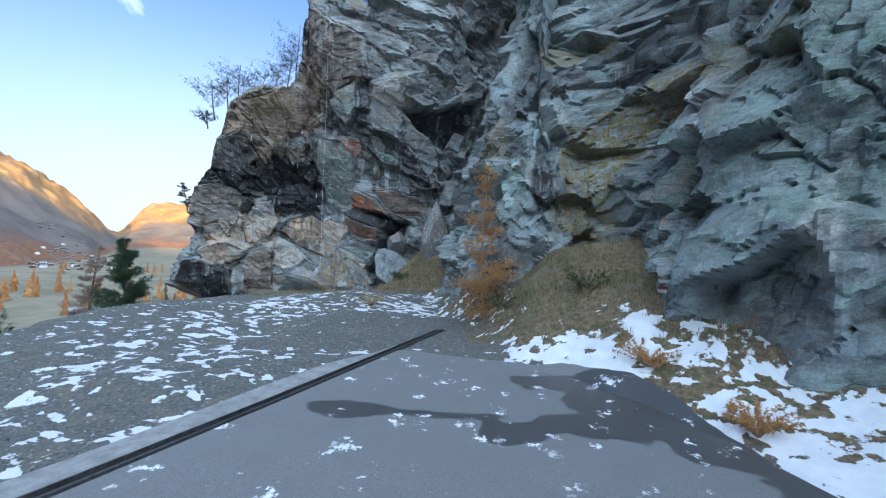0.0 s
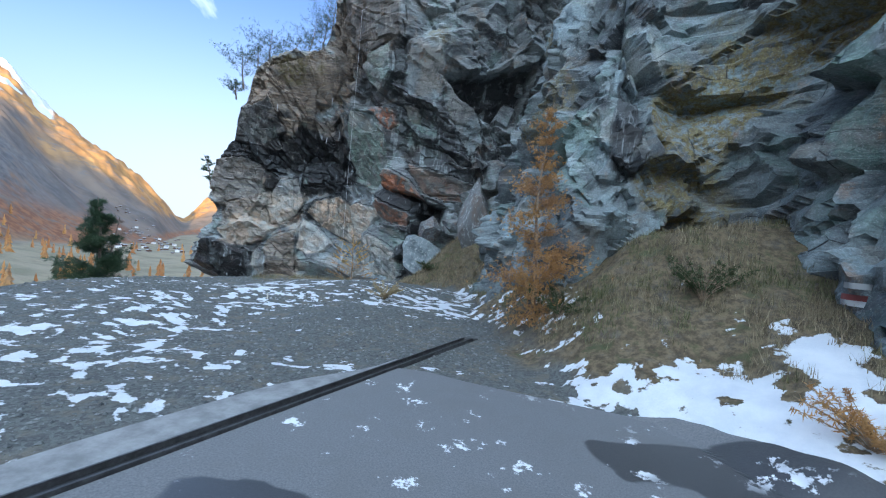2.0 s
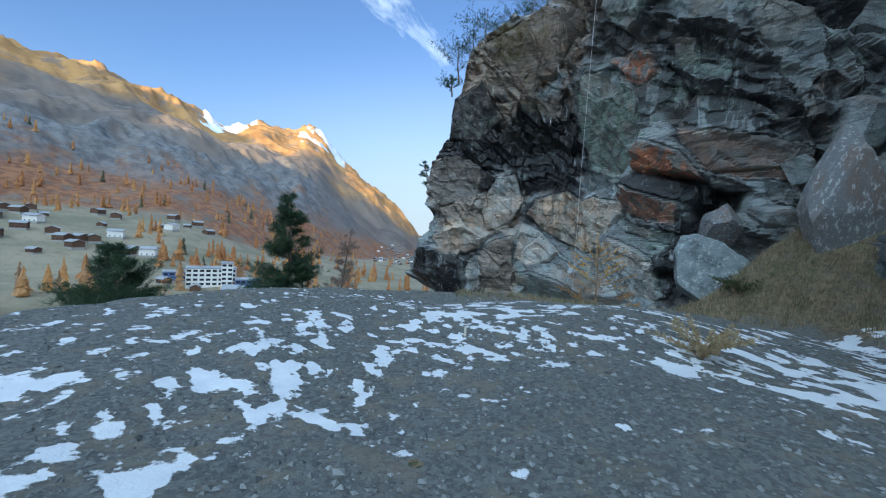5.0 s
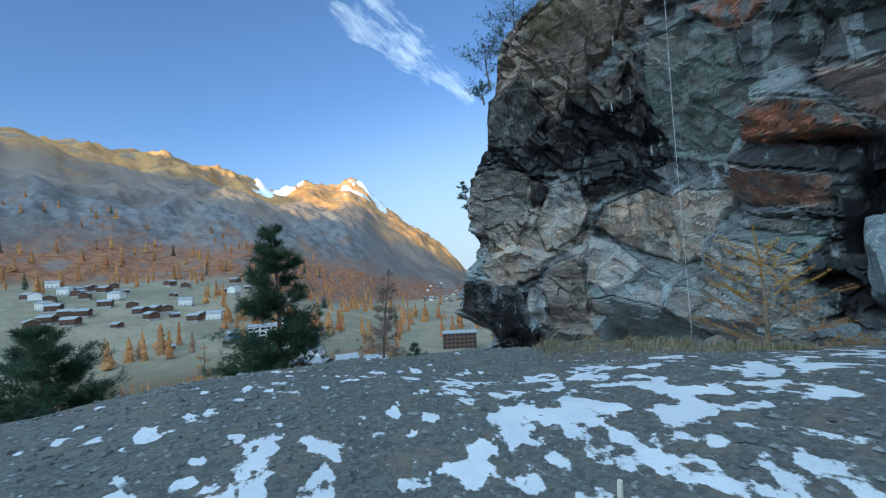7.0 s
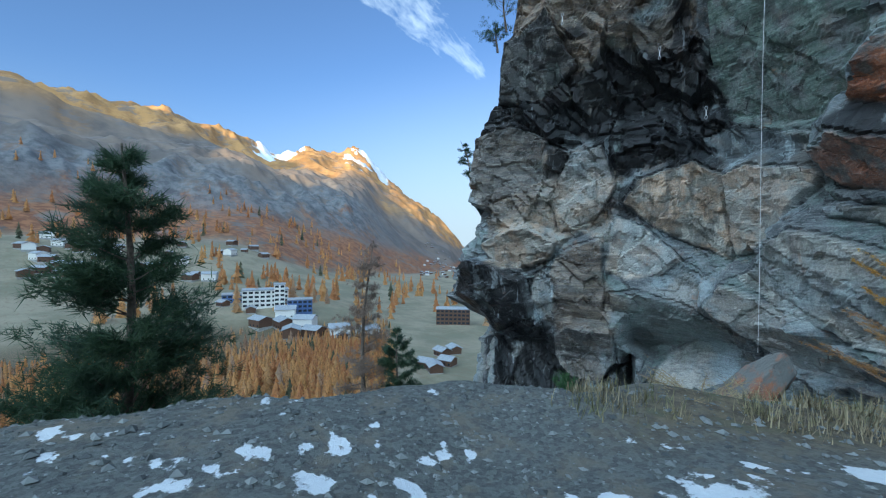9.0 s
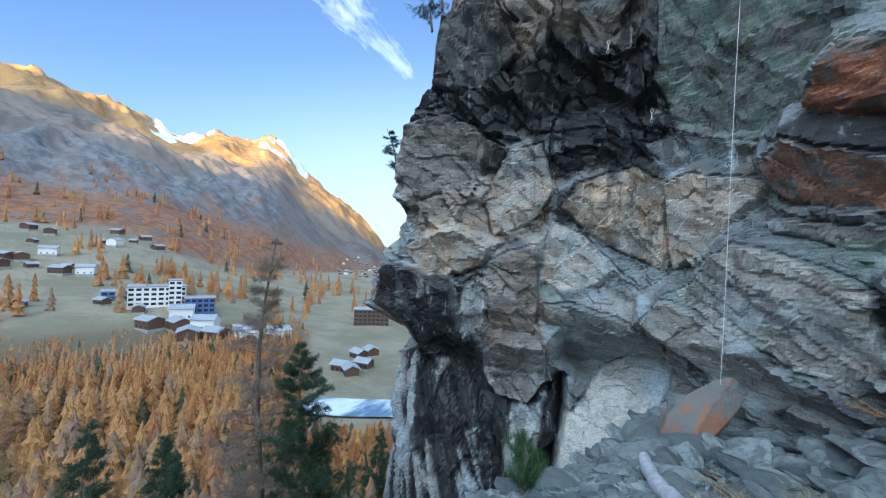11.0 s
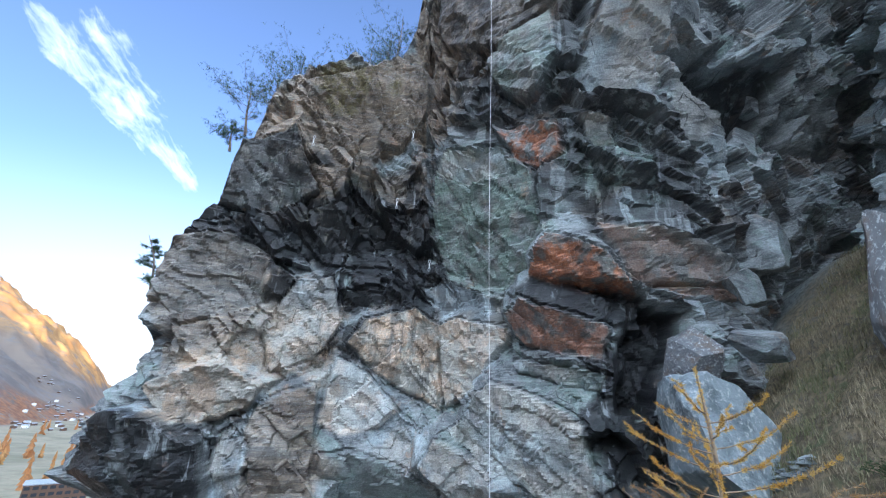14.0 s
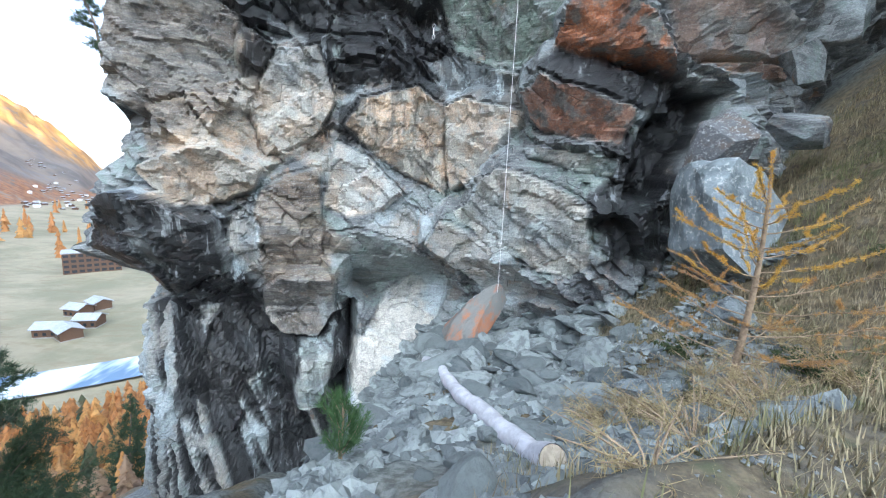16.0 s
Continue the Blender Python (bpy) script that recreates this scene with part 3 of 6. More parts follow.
# ---- the crag ----
def curve(points, step):
    """A rounded line through plan points, in even steps: places and outward normals (to the right of the way)."""
    p = np.array(points, float)
    q = np.vstack([2 * p[0] - p[1], p, 2 * p[-1] - p[-2]])
    out = []
    for i in range(len(p) - 1):
        a, b, c, d = q[i:i + 4]
        t = np.linspace(0, 1, 40, endpoint=False)[:, None]
        out.append(0.5 * (2 * b + (c - a) * t + (2 * a - 5 * b + 4 * c - d) * t * t + (3 * b - a - 3 * c + d) * t ** 3))
    out = np.vstack(out + [p[-1:]])
    run = np.concatenate([[0], np.cumsum(np.hypot(*np.diff(out, axis=0).T))])
    u = np.arange(0, run[-1], step)
    xy = np.stack([np.interp(u, run, out[:, k]) for k in (0, 1)], -1)
    d = np.gradient(xy, axis=0)
    for _ in range(30):
        d[1:-1] = (d[:-2] + d[1:-1] + d[2:]) / 3
    d /= np.hypot(*d.T)[:, None]
    return u, xy, np.stack([d[:, 1], -d[:, 0]], -1)


def facets(a, b, seed):
    """Flat faces that meet in sharp creases: a net of triangles over warped squares, with random heights at its knots."""
    a, b = a + 0.28 * vnoise(a * 0.7, b * 0.7, seed=seed + 11), b + 0.28 * vnoise(a * 0.7, b * 0.7, seed=seed + 12)
    i, j = np.floor(a), np.floor(b)
    x, y = a - i, b - j
    h00, h10, h01, h11 = (hashed(i + p, j + q, seed=seed) - 0.5 for p, q in ((0, 0), (1, 0), (0, 1), (1, 1)))
    one = np.where(x + y < 1, h00 + (h10 - h00) * x + (h01 - h00) * y, h11 + (h01 - h11) * (1 - x) + (h10 - h11) * (1 - y))
    two = np.where(x > y, h00 + (h10 - h00) * x + (h11 - h10) * y, h00 + (h01 - h00) * y + (h11 - h01) * x)
    return np.where(hashed(i, j, seed=seed + 3) > 0.5, one, two)


def fractured(u, z, seed, size=1.0, dip=-35, square=1.0, bold=1.0, beds=1.0):
    """Relief of a broken schist face, coarse and fine: flat joints at four sizes, layers that jut out over one another, and some gaping cracks."""
    wu, wz = u + 0.25 * fbm(u * 0.5, z * 0.5, octaves=3, seed=seed), z + 0.25 * fbm(u * 0.5, z * 0.5, octaves=3, seed=seed + 9)

    def turned(angle):
        c, s = math.cos(radians(angle)), math.sin(radians(angle))
        return c * wu + s * wz, -s * wu + c * wz

    coarse, fine = 0, 0.02 * fbm(u * 6, z * 6, octaves=3, seed=seed + 70)
    for k, (la, lb, amp, turn) in enumerate(((3.4, 2.2, 1.0, 8), (0.24, 0.15, 0.12, -20))):
        a, b = turned(dip + turn)
        h = amp * facets(a / (la * size), b / (lb * size * square), seed + 20 * k)
        coarse, fine = (coarse + h, fine) if k == 0 else (coarse, fine + h)
    # blocks and splinters: tilted planes that stand at different depths, some with a gap round them
    for k, (la, lb, amp, tilt, gap, width, turn) in enumerate(((1.7, 1.0, 0.46, 0.9, 0.16, 0.05, -14), (0.7, 0.42, 0.18, 0.8, 0.06, 0.07, 10))):
        a, b = turned(dip + turn)
        la, lb = la * size, lb * size * square
        d, dx, dy, r = cells(a / la, b / lb, seed + 60 + 20 * k, 0.95)
        h = amp * (r[0] - 0.5) + tilt * ((r[1] - 0.5) * dx * la + (r[2] - 0.55) * dy * lb) - gap * smooth(width, 0, d) * (r[2] > 0.4)
        coarse, fine = (coarse + h, fine) if k == 0 else (coarse, fine + h)
    # layers: each thickest at its lower edge, so that it overhangs the one below
    a, b = turned(dip)
    for k, (thick, run, amp) in enumerate(((1.15, 3.0, 0.5), (0.42, 1.3, 0.2))):
        ph = b / (thick * size * square) + 0.7 * vnoise(a * 0.4 / size, b * 0.4 / size, seed=seed + 31 + k)
        layer = np.floor(ph)
        along = a / (run * size) + 7 * hashed(layer, layer, seed=seed + 33 + k)
        jut = hashed(layer, np.floor(along), seed=seed + 35 + k)
        h = beds * amp * np.clip(jut - 0.25, 0, 1) * (1 - (ph - layer)) ** 1.3
        coarse, fine = (coarse + h, fine) if k == 0 else (coarse, fine + h)
    return bold * coarse, fine


class Face:
    """One sheet of rock over a plan line, from low to its top, with a cap that runs back from the rim."""

    def __init__(self, line, low, top, lean, step, seed, size=1.0, dip=-35, cap=7.0, square=1.0, bold=1.0, fill=0.0, grit=1.0, beds=1.0):
        self.u, self.xy, self.out = curve(line, step)
        ztop = np.interp(self.u, *zip(*top)) + 0.25 * fbm(self.u * 0.6, self.u * 0, octaves=3, seed=seed)
        rows = int((max(ztop) - low) / step)
        self.U, V = np.meshgrid(self.u, np.linspace(0, 1, rows), indexing="ij")
        self.Z = np.minimum(low + V * (max(ztop) - low), ztop[:, None])
        self.coarse, self.fine = fractured(self.U, self.Z, seed, size, dip, square, bold, beds)
        self.fine *= grit
        self.push = self.coarse + self.fine + lean(self.U, self.Z) + fill
        self.lean = lean
        self.masks = {k: np.zeros_like(self.U) for k in ("brown", "pale", "tan", "green", "orange", "wet_dark", "moss")}
        self.warp = 0.10 * fbm(self.U * 1.6, self.Z * 1.6, octaves=4, seed=seed + 90), 0.10 * fbm(self.U * 1.6, self.Z * 1.6, octaves=4, seed=seed + 95)
        self.cap = cap

    def near(self, u, span):
        return slice(*np.searchsorted(self.u, (u - span, u + span)))

    def stain(self, name, u, z, ru, rz, amount=1.0, turn=0, ragged=0.5):
        """A ragged patch of one colour."""
        at = self.near(u, 2.2 * max(ru, rz))
        U, Z = self.U[at], self.Z[at]
        c, s = math.cos(radians(turn)), math.sin(radians(turn))
        du, dz = U - u, Z - z
        d = np.hypot((c * du + s * dz) / ru, (-s * du + c * dz) / rz) + ragged * fbm(U * 0.9, Z * 0.9, octaves=4, seed=int(abs(u * 31 + z * 17)) % 97)
        self.masks[name][at] = np.maximum(self.masks[name][at], amount * smooth(1.1, 0.75, d))

    def slab(self, corners, out, tilt_u=0.0, tilt_z=0.0, bevel=0.04, gap=0.14, grain=0.55, slope=1.6, **tints):
        """A block bounded by straight joints: its face stands out by so much and is tilted; tints colour it."""
        cu, cz = (sum(p[k] for p in corners) / len(corners) for k in (0, 1))
        at = self.near(cu, max(abs(p[0] - cu) for p in corners) + 0.5)
        U, Z = self.U[at], self.Z[at]
        u, z = U + 0.6 * self.warp[0][at], Z + 0.6 * self.warp[1][at]
        inside = np.full_like(u, 1e9)
        for (a, b), (c, d) in zip(corners, (*corners[1:], corners[0])):
            inside = np.minimum(inside, ((u - a) * (d - b) - (z - b) * (c - a)) / math.hypot(c - a, d - b) + 0.04)
        # flat planes meet on each face
        seed = int(abs(cu * 130 + cz * 70)) % 889
        turn = radians(40 * math.sin(cu * 9))
        c, sn = math.cos(turn), math.sin(turn)
        planes = 0.20 * facets((c * (U - cu) + sn * (Z - cz)) / 1.1 + 0.4, (c * (Z - cz) - sn * (U - cu)) / 0.8 + 0.3, seed)
        face = (0.72 * out if out > 0 else out) + tilt_u * (U - cu) + tilt_z * (Z - cz) + planes + 0.16 * self.coarse[at] + self.lean(U, Z) * 0.9
        fine = 0.05 * fbm(U * 1.5, Z * 1.5, octaves=4, seed=seed) + grain * self.fine[at]
        k = smooth(0, bevel, inside)
        under = self.push[at]
        if out > 0:
            # above and beside it the rock rises to the block in a slope; below, the block overhangs
            steep = np.where(Z < cz - 0.15 * (max(p[1] for p in corners) - min(p[1] for p in corners)), 6.0, slope)
            under = np.where((inside < 0.05) & (inside > -0.7), np.maximum(under, face + fine + steep * np.minimum(inside - 0.05, 0)), under)
        self.push[at] = under * (1 - k) + (face + fine) * k - gap * smooth(-0.09, -0.05, inside) * smooth(0.02, -0.02, inside)
        soft = smooth(-0.03, 0.07, inside + 0.35 * self.warp[0][at])
        for name, amount in tints.items():
            self.masks[name][at] = self.masks[name][at] * (1 - soft) + amount * soft
        if "wet_dark" not in tints:
            self.masks["wet_dark"][at] *= 1 - 0.7 * soft

    def build(self, name, parent, material=ROCK):
        # the steepest steps are eased a little
        p, step = self.push, self.u[1] - self.u[0]
        steep = np.maximum(np.abs(np.gradient(p, axis=0)), np.abs(np.gradient(p, axis=1)))
        q = np.pad(p, 1, mode="edge")
        flat = sum(q[a:a + p.shape[0], b:b + p.shape[1]] for a in (0, 1, 2) for b in (0, 1, 2)) / 9
        w = smooth(2.0 * step, 4.0 * step, steep)
        self.push = p * (1 - w) + flat * w
        x = self.xy[:, None, 0] + self.out[:, None, 0] * self.push
        y = self.xy[:, None, 1] + self.out[:, None, 1] * self.push
        z = self.Z + 0.0
        self.place = np.stack([x, y, z], -1)
        k = int(self.cap / 0.25)
        back = (np.arange(1, k + 1) / k) ** 1.3 * self.cap
        bx = x[:, -1:] - self.out[:, :1] * back + 0
        by = y[:, -1:] - self.out[:, 1:] * back
        bz = z[:, -1:] + 0.18 * back + 0.35 * fbm(bx * 0.7, by * 0.7, octaves=4, seed=5) * smooth(0, 1, back)
        m = {key: np.hstack([v, np.repeat(v[:, -1:], k, 1) * 0 + (0.8 if key == "moss" else 0)]) for key, v in self.masks.items()}
        return sheet(name, np.hstack([x, bx]), np.hstack([y, by]), np.hstack([z, bz]), material, m, parent=parent, rough_shade=True)


def painted(face, name, u0, u1, z0, z1, material, parent):
    """A coat of paint that follows the rock between two places along it and two heights."""
    at = slice(*np.searchsorted(face.u, (u0, u1)))
    row = face.Z[at].max(0)
    p = face.place[at, slice(*np.searchsorted(row, (z0, z1)))]
    lift = 0.02 * face.out[at][:, None]
    return sheet(name, p[..., 0] + lift[..., 0], p[..., 1] + lift[..., 1], p[..., 2], material, parent=parent)


crag = tagged(new("crag"), "tall overhanging crag of grey and brown schist, streaked and lichened", "cliff", kind="structure")


def main_lean(u, z):
    # the upper half leans out over the foot; a low hollow runs along the base
    return np.interp(z, [-12, -6, -4.2, -2.4, 0, 3, 6, 9, 12, 15], [0.2, 0.2, -1.0, 0.0, 0.0, 0.25, 1.0, 2.2, 2.6, 2.4]) - 1.6 * smooth(18.5, 15.5, u) * smooth(-2.3, -4.5, z)


main = Face([(-25, 42), (-23.2, 37.0), (-21.2, 32.4), (-19.0, 29.0), (-16.4, 27.5), (-13.5, 28.3), (-11.5, 29.0), (-9.3, 29.4), (-7.6, 28.8), (-6.3, 27.6), (-4.8, 26.6), (-3.0, 26.4), (-1.2, 27.3), (1.5, 28.4), (6, 29.5)],
            -12, [(0, -2.8), (13, -4.6), (14.4, -3.3), (15.4, -1.6), (16.6, 0.3), (17.1, 2.2), (17.7, 3.5), (18.2, 4.6), (18.6, 6.0), (19.3, 8.5), (20, 9.0), (22.9, 9.9), (23.6, 11.5), (23.9, 14.0), (26.5, 15.6), (29, 15), (30.3, 13.4), (31.5, 16), (41, 18)], main_lean, 0.062, 7, fill=0.12, grit=0.75)
main.stain("brown", 20.75, 6.85, 3.40, 2.25, 0.9, 0)
main.stain("brown", 25.30, 10.70, 4.15, 2.55, 0.8, 0)
main.stain("brown", 19.55, 1.40, 2.65, 1.45, 0.75, 0)
main.stain("brown", 20.75, -2.25, 1.50, 1.35, 0.7, 0)
main.stain("brown", 18.60, 1.35, 1.60, 1.95, 0.6, 0)
main.stain("tan", 19.60, 0.60, 1.90, 0.90, 0.6, 0)
main.stain("tan", 21.30, 1.10, 1.20, 1.60, 0.5, 0)
main.stain("brown", 22.20, 5.60, 3.20, 1.10, 0.7, 0)
# water has worn slanting ribs into the undercut foot: paler on the ribs, black between them
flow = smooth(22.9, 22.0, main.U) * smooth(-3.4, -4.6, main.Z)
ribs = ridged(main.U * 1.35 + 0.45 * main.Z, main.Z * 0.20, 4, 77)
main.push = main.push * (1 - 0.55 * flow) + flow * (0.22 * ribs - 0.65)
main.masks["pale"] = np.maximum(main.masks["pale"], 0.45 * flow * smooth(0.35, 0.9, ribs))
main.masks["wet_dark"] = np.maximum(main.masks["wet_dark"], flow * smooth(0.75, 0.25, ribs))
main.stain("wet_dark", 21.85, 4.55, 4.80, 1.65, 1, 0)
main.stain("wet_dark", 23.95, 3.20, 3.40, 1.30, 1, 0)
main.stain("wet_dark", 18.00, -2.10, 1.55, 1.65, 0.9, 0)
main.stain("wet_dark", 19.50, -5.45, 2.40, 2.20, 1, 0)
main.stain("wet_dark", 23.05, 3.30, 3.50, 1.05, 1, 0)
main.stain("wet_dark", 23.95, 1.30, 2.10, 0.95, 0.9, 0)
main.stain("wet_dark", 29.00, 8.65, 1.65, 2.40, 0.8, 0)
main.stain("wet_dark", 30.95, 4.60, 2.30, 2.10, 0.8, 0)
main.stain("wet_dark", 30.80, -0.45, 1.05, 1.45, 1, 0)
main.stain("pale", 19.20, -5.85, 1.10, 1.60, 0.6, 20)
main.stain("pale", 21.70, -5.90, 1.05, 0.90, 0.5, 0)
main.stain("pale", 20.75, 1.50, 1.15, 1.05, 0.45, 0)
main.stain("green", 28.05, 4.40, 1.50, 1.55, 0.8, 0)
main.stain("green", 22.15, 4.95, 2.50, 1.15, 0.35, 0)
main.stain("green", 30.65, 5.35, 0.75, 0.95, 0.5, 0)
main.stain("green", 30.45, -0.85, 1.60, 1.20, 0.5, 0)
main.stain("moss", 21.35, 9.05, 1.40, 0.70, 0.8, 0)
main.stain("moss", 31.55, 9.85, 0.50, 0.65, 0.7, 0)
main.slab([(23.75, 14.20), (26.55, 15.65), (30.45, 11.65), (30.45, 9.80), (29.90, 8.50), (29.15, 7.55), (27.90, 8.45), (27.15, 10.95)], 1, 0.12, 0.1, brown=0.6, wet_dark=0.5)  # dome
main.slab([(28.85, 8.80), (30.05, 9.45), (30.10, 8.20), (29.55, 7.30), (28.95, 8.00)], 1.15, 0.1, -0.2, green=0.5, pale=0.25)  # dome foot
main.slab([(19.65, 8.60), (23.05, 9.90), (25.45, 9.05), (23.40, 7.35), (21.40, 7.00), (20.55, 8.05)], 0.55, 0.15, 0.25, brown=0.9)  # upper left slab
main.slab([(18.40, 4.85), (18.70, 6.40), (19.95, 7.20), (20.95, 5.65), (19.75, 4.75)], 0.5, -0.1, 0.3, brown=0.35, wet_dark=0.7)  # left rim block
main.slab([(17.20, 2.35), (17.65, 3.55), (18.70, 3.90), (19.85, 3.40), (19.85, 2.10), (17.90, 1.30)], 0.35, -0.2, 0.2, brown=0.5)  # shoulder
main.slab([(20.05, 1.15), (20.80, 2.85), (21.75, 3.00), (22.15, 1.65), (21.50, 0.65), (20.40, 0.15)], 0.3, 0.1, 0.1, pale=0.35, brown=0.4)  # pale grey panel
main.slab([(25.50, 6.40), (26.50, 7.00), (28.65, 6.50), (29.35, 5.45), (29.35, 4.10), (28.55, 2.75), (27.25, 2.75), (25.80, 3.20), (25.25, 4.65)], 0.55, 0.05, 0.22, green=0.7, brown=0.2)  # green dome
main.slab([(25.65, 6.50), (26.50, 7.00), (28.65, 6.50), (28.90, 5.70), (27.45, 5.85)], 0.75, 0.05, 0.3, pale=0.7, green=0.3)  # green dome top
main.slab([(28.90, 6.85), (29.95, 6.60), (30.00, 5.90), (29.55, 5.65), (28.85, 6.20)], 0.75, 0.2, 0.1, orange=0.9, pale=0.3)  # orange spot block
main.slab([(30.85, 9.25), (31.60, 9.40), (31.70, 7.95), (31.50, 7.05), (30.55, 7.25), (30.30, 7.75)], 0.75, 0.2, 0.35, pale=0.6)  # pale slab
main.slab([(30.25, 6.95), (30.80, 7.15), (30.85, 6.60), (31.70, 6.35), (31.70, 5.80), (30.70, 5.90)], 0.7, 0.2, 0.5, pale=0.4, brown=0.3)  # ledge slab
main.slab([(31.65, 7.95), (32.25, 7.30), (33.30, 5.55), (32.85, 4.65), (31.95, 6.25)], 0.6, 0.3, 0.2, pale=0.35)  # long slab
main.slab([(31.70, 8.05), (35.45, 9.15), (35.40, 6.85), (33.55, 6.20), (32.25, 7.25)], -0.9, 0.1, 0.3, wet_dark=0.9)  # black recess, its shade put into the colour
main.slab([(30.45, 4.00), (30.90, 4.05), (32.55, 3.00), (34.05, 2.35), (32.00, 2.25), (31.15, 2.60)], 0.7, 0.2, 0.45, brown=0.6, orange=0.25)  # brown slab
main.slab([(30.80, 2.05), (32.20, 1.85), (31.90, 0.80), (31.20, -0.40), (30.65, -0.40)], -0.9, 0.2, 0.2, wet_dark=1.0)  # hollow right, blackened by painted shade
main.slab([(24.80, 2.95), (25.60, 3.10), (28.10, 2.35), (28.30, 1.55), (26.55, 1.85), (25.80, 1.95)], 0.3, 0, 0.3, pale=0.85, wet_dark=0.7)  # white top
main.slab([(22.30, 0.85), (22.95, 1.85), (24.65, 2.15), (25.75, 1.70), (25.70, 0.25), (25.30, -1.20), (24.25, -0.35), (23.15, 0.45)], 0.62, 0.06, 0.3, tan=0.95, pale=0.3, wet_dark=0.45)  # tan face
main.slab([(25.75, 1.70), (26.55, 1.90), (28.05, 1.50), (28.20, 0.70), (26.95, 0.10), (25.75, -1.20), (25.60, 0.25)], 0.6, -0.1, 0.32, tan=0.7, pale=0.6)  # tan face right
main.slab([(22.20, 0.60), (23.15, 0.20), (24.20, -0.75), (23.45, -1.30), (22.55, -1.40), (21.90, -1.10)], 0.55, 0.12, 0.12, pale=0.75, tan=0.45)  # white block
main.slab([(24.20, -0.80), (25.30, -1.40), (24.90, -2.30), (24.30, -2.10), (23.00, -1.80), (23.50, -1.35)], 0.25, 0.2, 0.1, pale=0.4)  # small blocks
main.slab([(25.25, -2.05), (26.15, -1.20), (27.10, -1.85), (28.60, -2.35), (28.50, -3.45), (27.30, -3.55), (26.90, -3.45)], 0.5, -0.35, 0.35, pale=0.35, tan=0.25)  # roof edge
main.slab([(26.15, -1.20), (27.85, 0.10), (28.75, -0.05), (29.90, -0.70), (30.00, -2.05), (29.55, -2.50), (28.60, -2.35), (27.15, -1.85)], 0.75, -0.05, 0.28, pale=0.65, green=0.15, tan=0.2, wet_dark=0.35)  # fan
main.slab([(22.10, -2.00), (22.85, -1.80), (24.45, -2.20), (25.55, -2.75), (25.25, -3.65), (23.55, -4.20), (22.40, -3.70)], 0.15, 0.1, 0.75, pale=0.12, green=0.2)  # under bulge
main.slab([(23.45, -4.65), (24.75, -3.20), (25.55, -3.35), (25.10, -6.15), (23.55, -7.70), (22.60, -7.15), (22.75, -5.65)], 0.45, -0.1, -0.25, pale=0.95, wet_dark=0.15)  # white slab low
main.slab([(22.20, -4.55), (22.75, -4.10), (22.85, -5.40), (22.55, -7.80), (21.60, -7.85), (22.20, -5.55)], -1.3, 0, 0.2, wet_dark=1.0)  # cave, its darkness painted on the rock
main.slab([(20.15, -5.25), (20.95, -5.15), (21.10, -6.00), (20.70, -6.70), (20.25, -6.10)], -0.9, 0, 0.2, wet_dark=1.0)  # cave left, shade painted in as well
main.slab([(21.20, -5.30), (22.15, -5.25), (22.20, -5.95), (21.70, -7.40), (21.10, -7.50)], 0.15, 0.1, 0, pale=0.5, green=0.3, wet_dark=0.5)  # pillar
main.slab([(20.20, -3.65), (20.75, -3.20), (22.05, -3.20), (22.25, -4.45), (21.70, -5.20), (20.80, -5.15), (20.30, -4.60)], 0.85, 0.1, 0.35, brown=0.35)  # bulge
main.slab([(20.30, -0.65), (21.70, -0.15), (21.90, -3.00), (20.45, -2.95), (20.10, -1.75)], 0.35, 0.05, 0.15, brown=0.75)  # brown wall
main.slab([(17.50, -0.45), (18.15, 0.05), (19.25, 0.25), (20.30, -0.20), (20.00, -0.75), (19.40, -1.10), (18.20, -1.15)], 0.75, 0.1, 0.45, slope=3.0, brown=0.55, tan=0.55)  # brown ledge
main.slab([(19.45, -1.55), (19.90, -1.30), (20.20, -1.75), (20.10, -2.75), (19.55, -3.15), (19.35, -2.40)], 0.1, 0.1, 0, pale=0.8, wet_dark=0.4)  # pale scab
main.slab([(15.05, -2.30), (16.95, -0.90), (18.05, -1.00), (19.15, -1.65), (19.35, -2.95), (17.90, -3.75), (13.40, -5.65), (15.60, -2.95)], 0.65, 0.15, 0.35, slope=9.0, wet_dark=1.0)  # prow
main.slab([(16.90, -0.90), (17.65, -0.95), (18.20, -3.10), (17.25, -3.45), (17.50, -2.10)], 0.85, 0.2, 0.35, slope=9.0, wet_dark=0.8, pale=0.15)  # prow rib
main.slab([(29.05, 2.80), (29.65, 3.70), (30.15, 3.65), (30.55, 3.05), (31.20, 2.60), (31.30, 2.20), (30.80, 2.15), (29.90, 2.30)], 1.25, 0.05, 0.42, orange=0.95, brown=0.4, wet_dark=0.3)  # orange slab
main.slab([(28.75, 2.15), (29.05, 2.70), (31.30, 2.15), (31.45, 1.40), (30.45, 1.40)], -0.2, 0, 0.2, wet_dark=1.0)  # dark under slab: the shade below it as colour
main.slab([(28.35, 1.85), (28.85, 2.15), (29.95, 1.65), (30.50, 1.40), (30.35, 0.75), (29.40, 0.90), (28.50, 1.15)], 1, 0.05, 0.75, orange=0.6, brown=0.3, wet_dark=0.4)  # orange slab low
main.slab([(28.30, 0.85), (29.70, 0.50), (30.40, 0.40), (30.25, -0.05), (29.30, 0.25), (28.40, 0.50)], 0.45, 0, 0.4, pale=0.6)  # pale under
main.slab([(30.55, 3.55), (31.45, 3.60), (33.35, 3.05), (33.40, 2.70), (31.25, 2.50)], 1, 0.15, 0.5, brown=0.35, pale=0.15)  # upper right slab
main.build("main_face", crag)


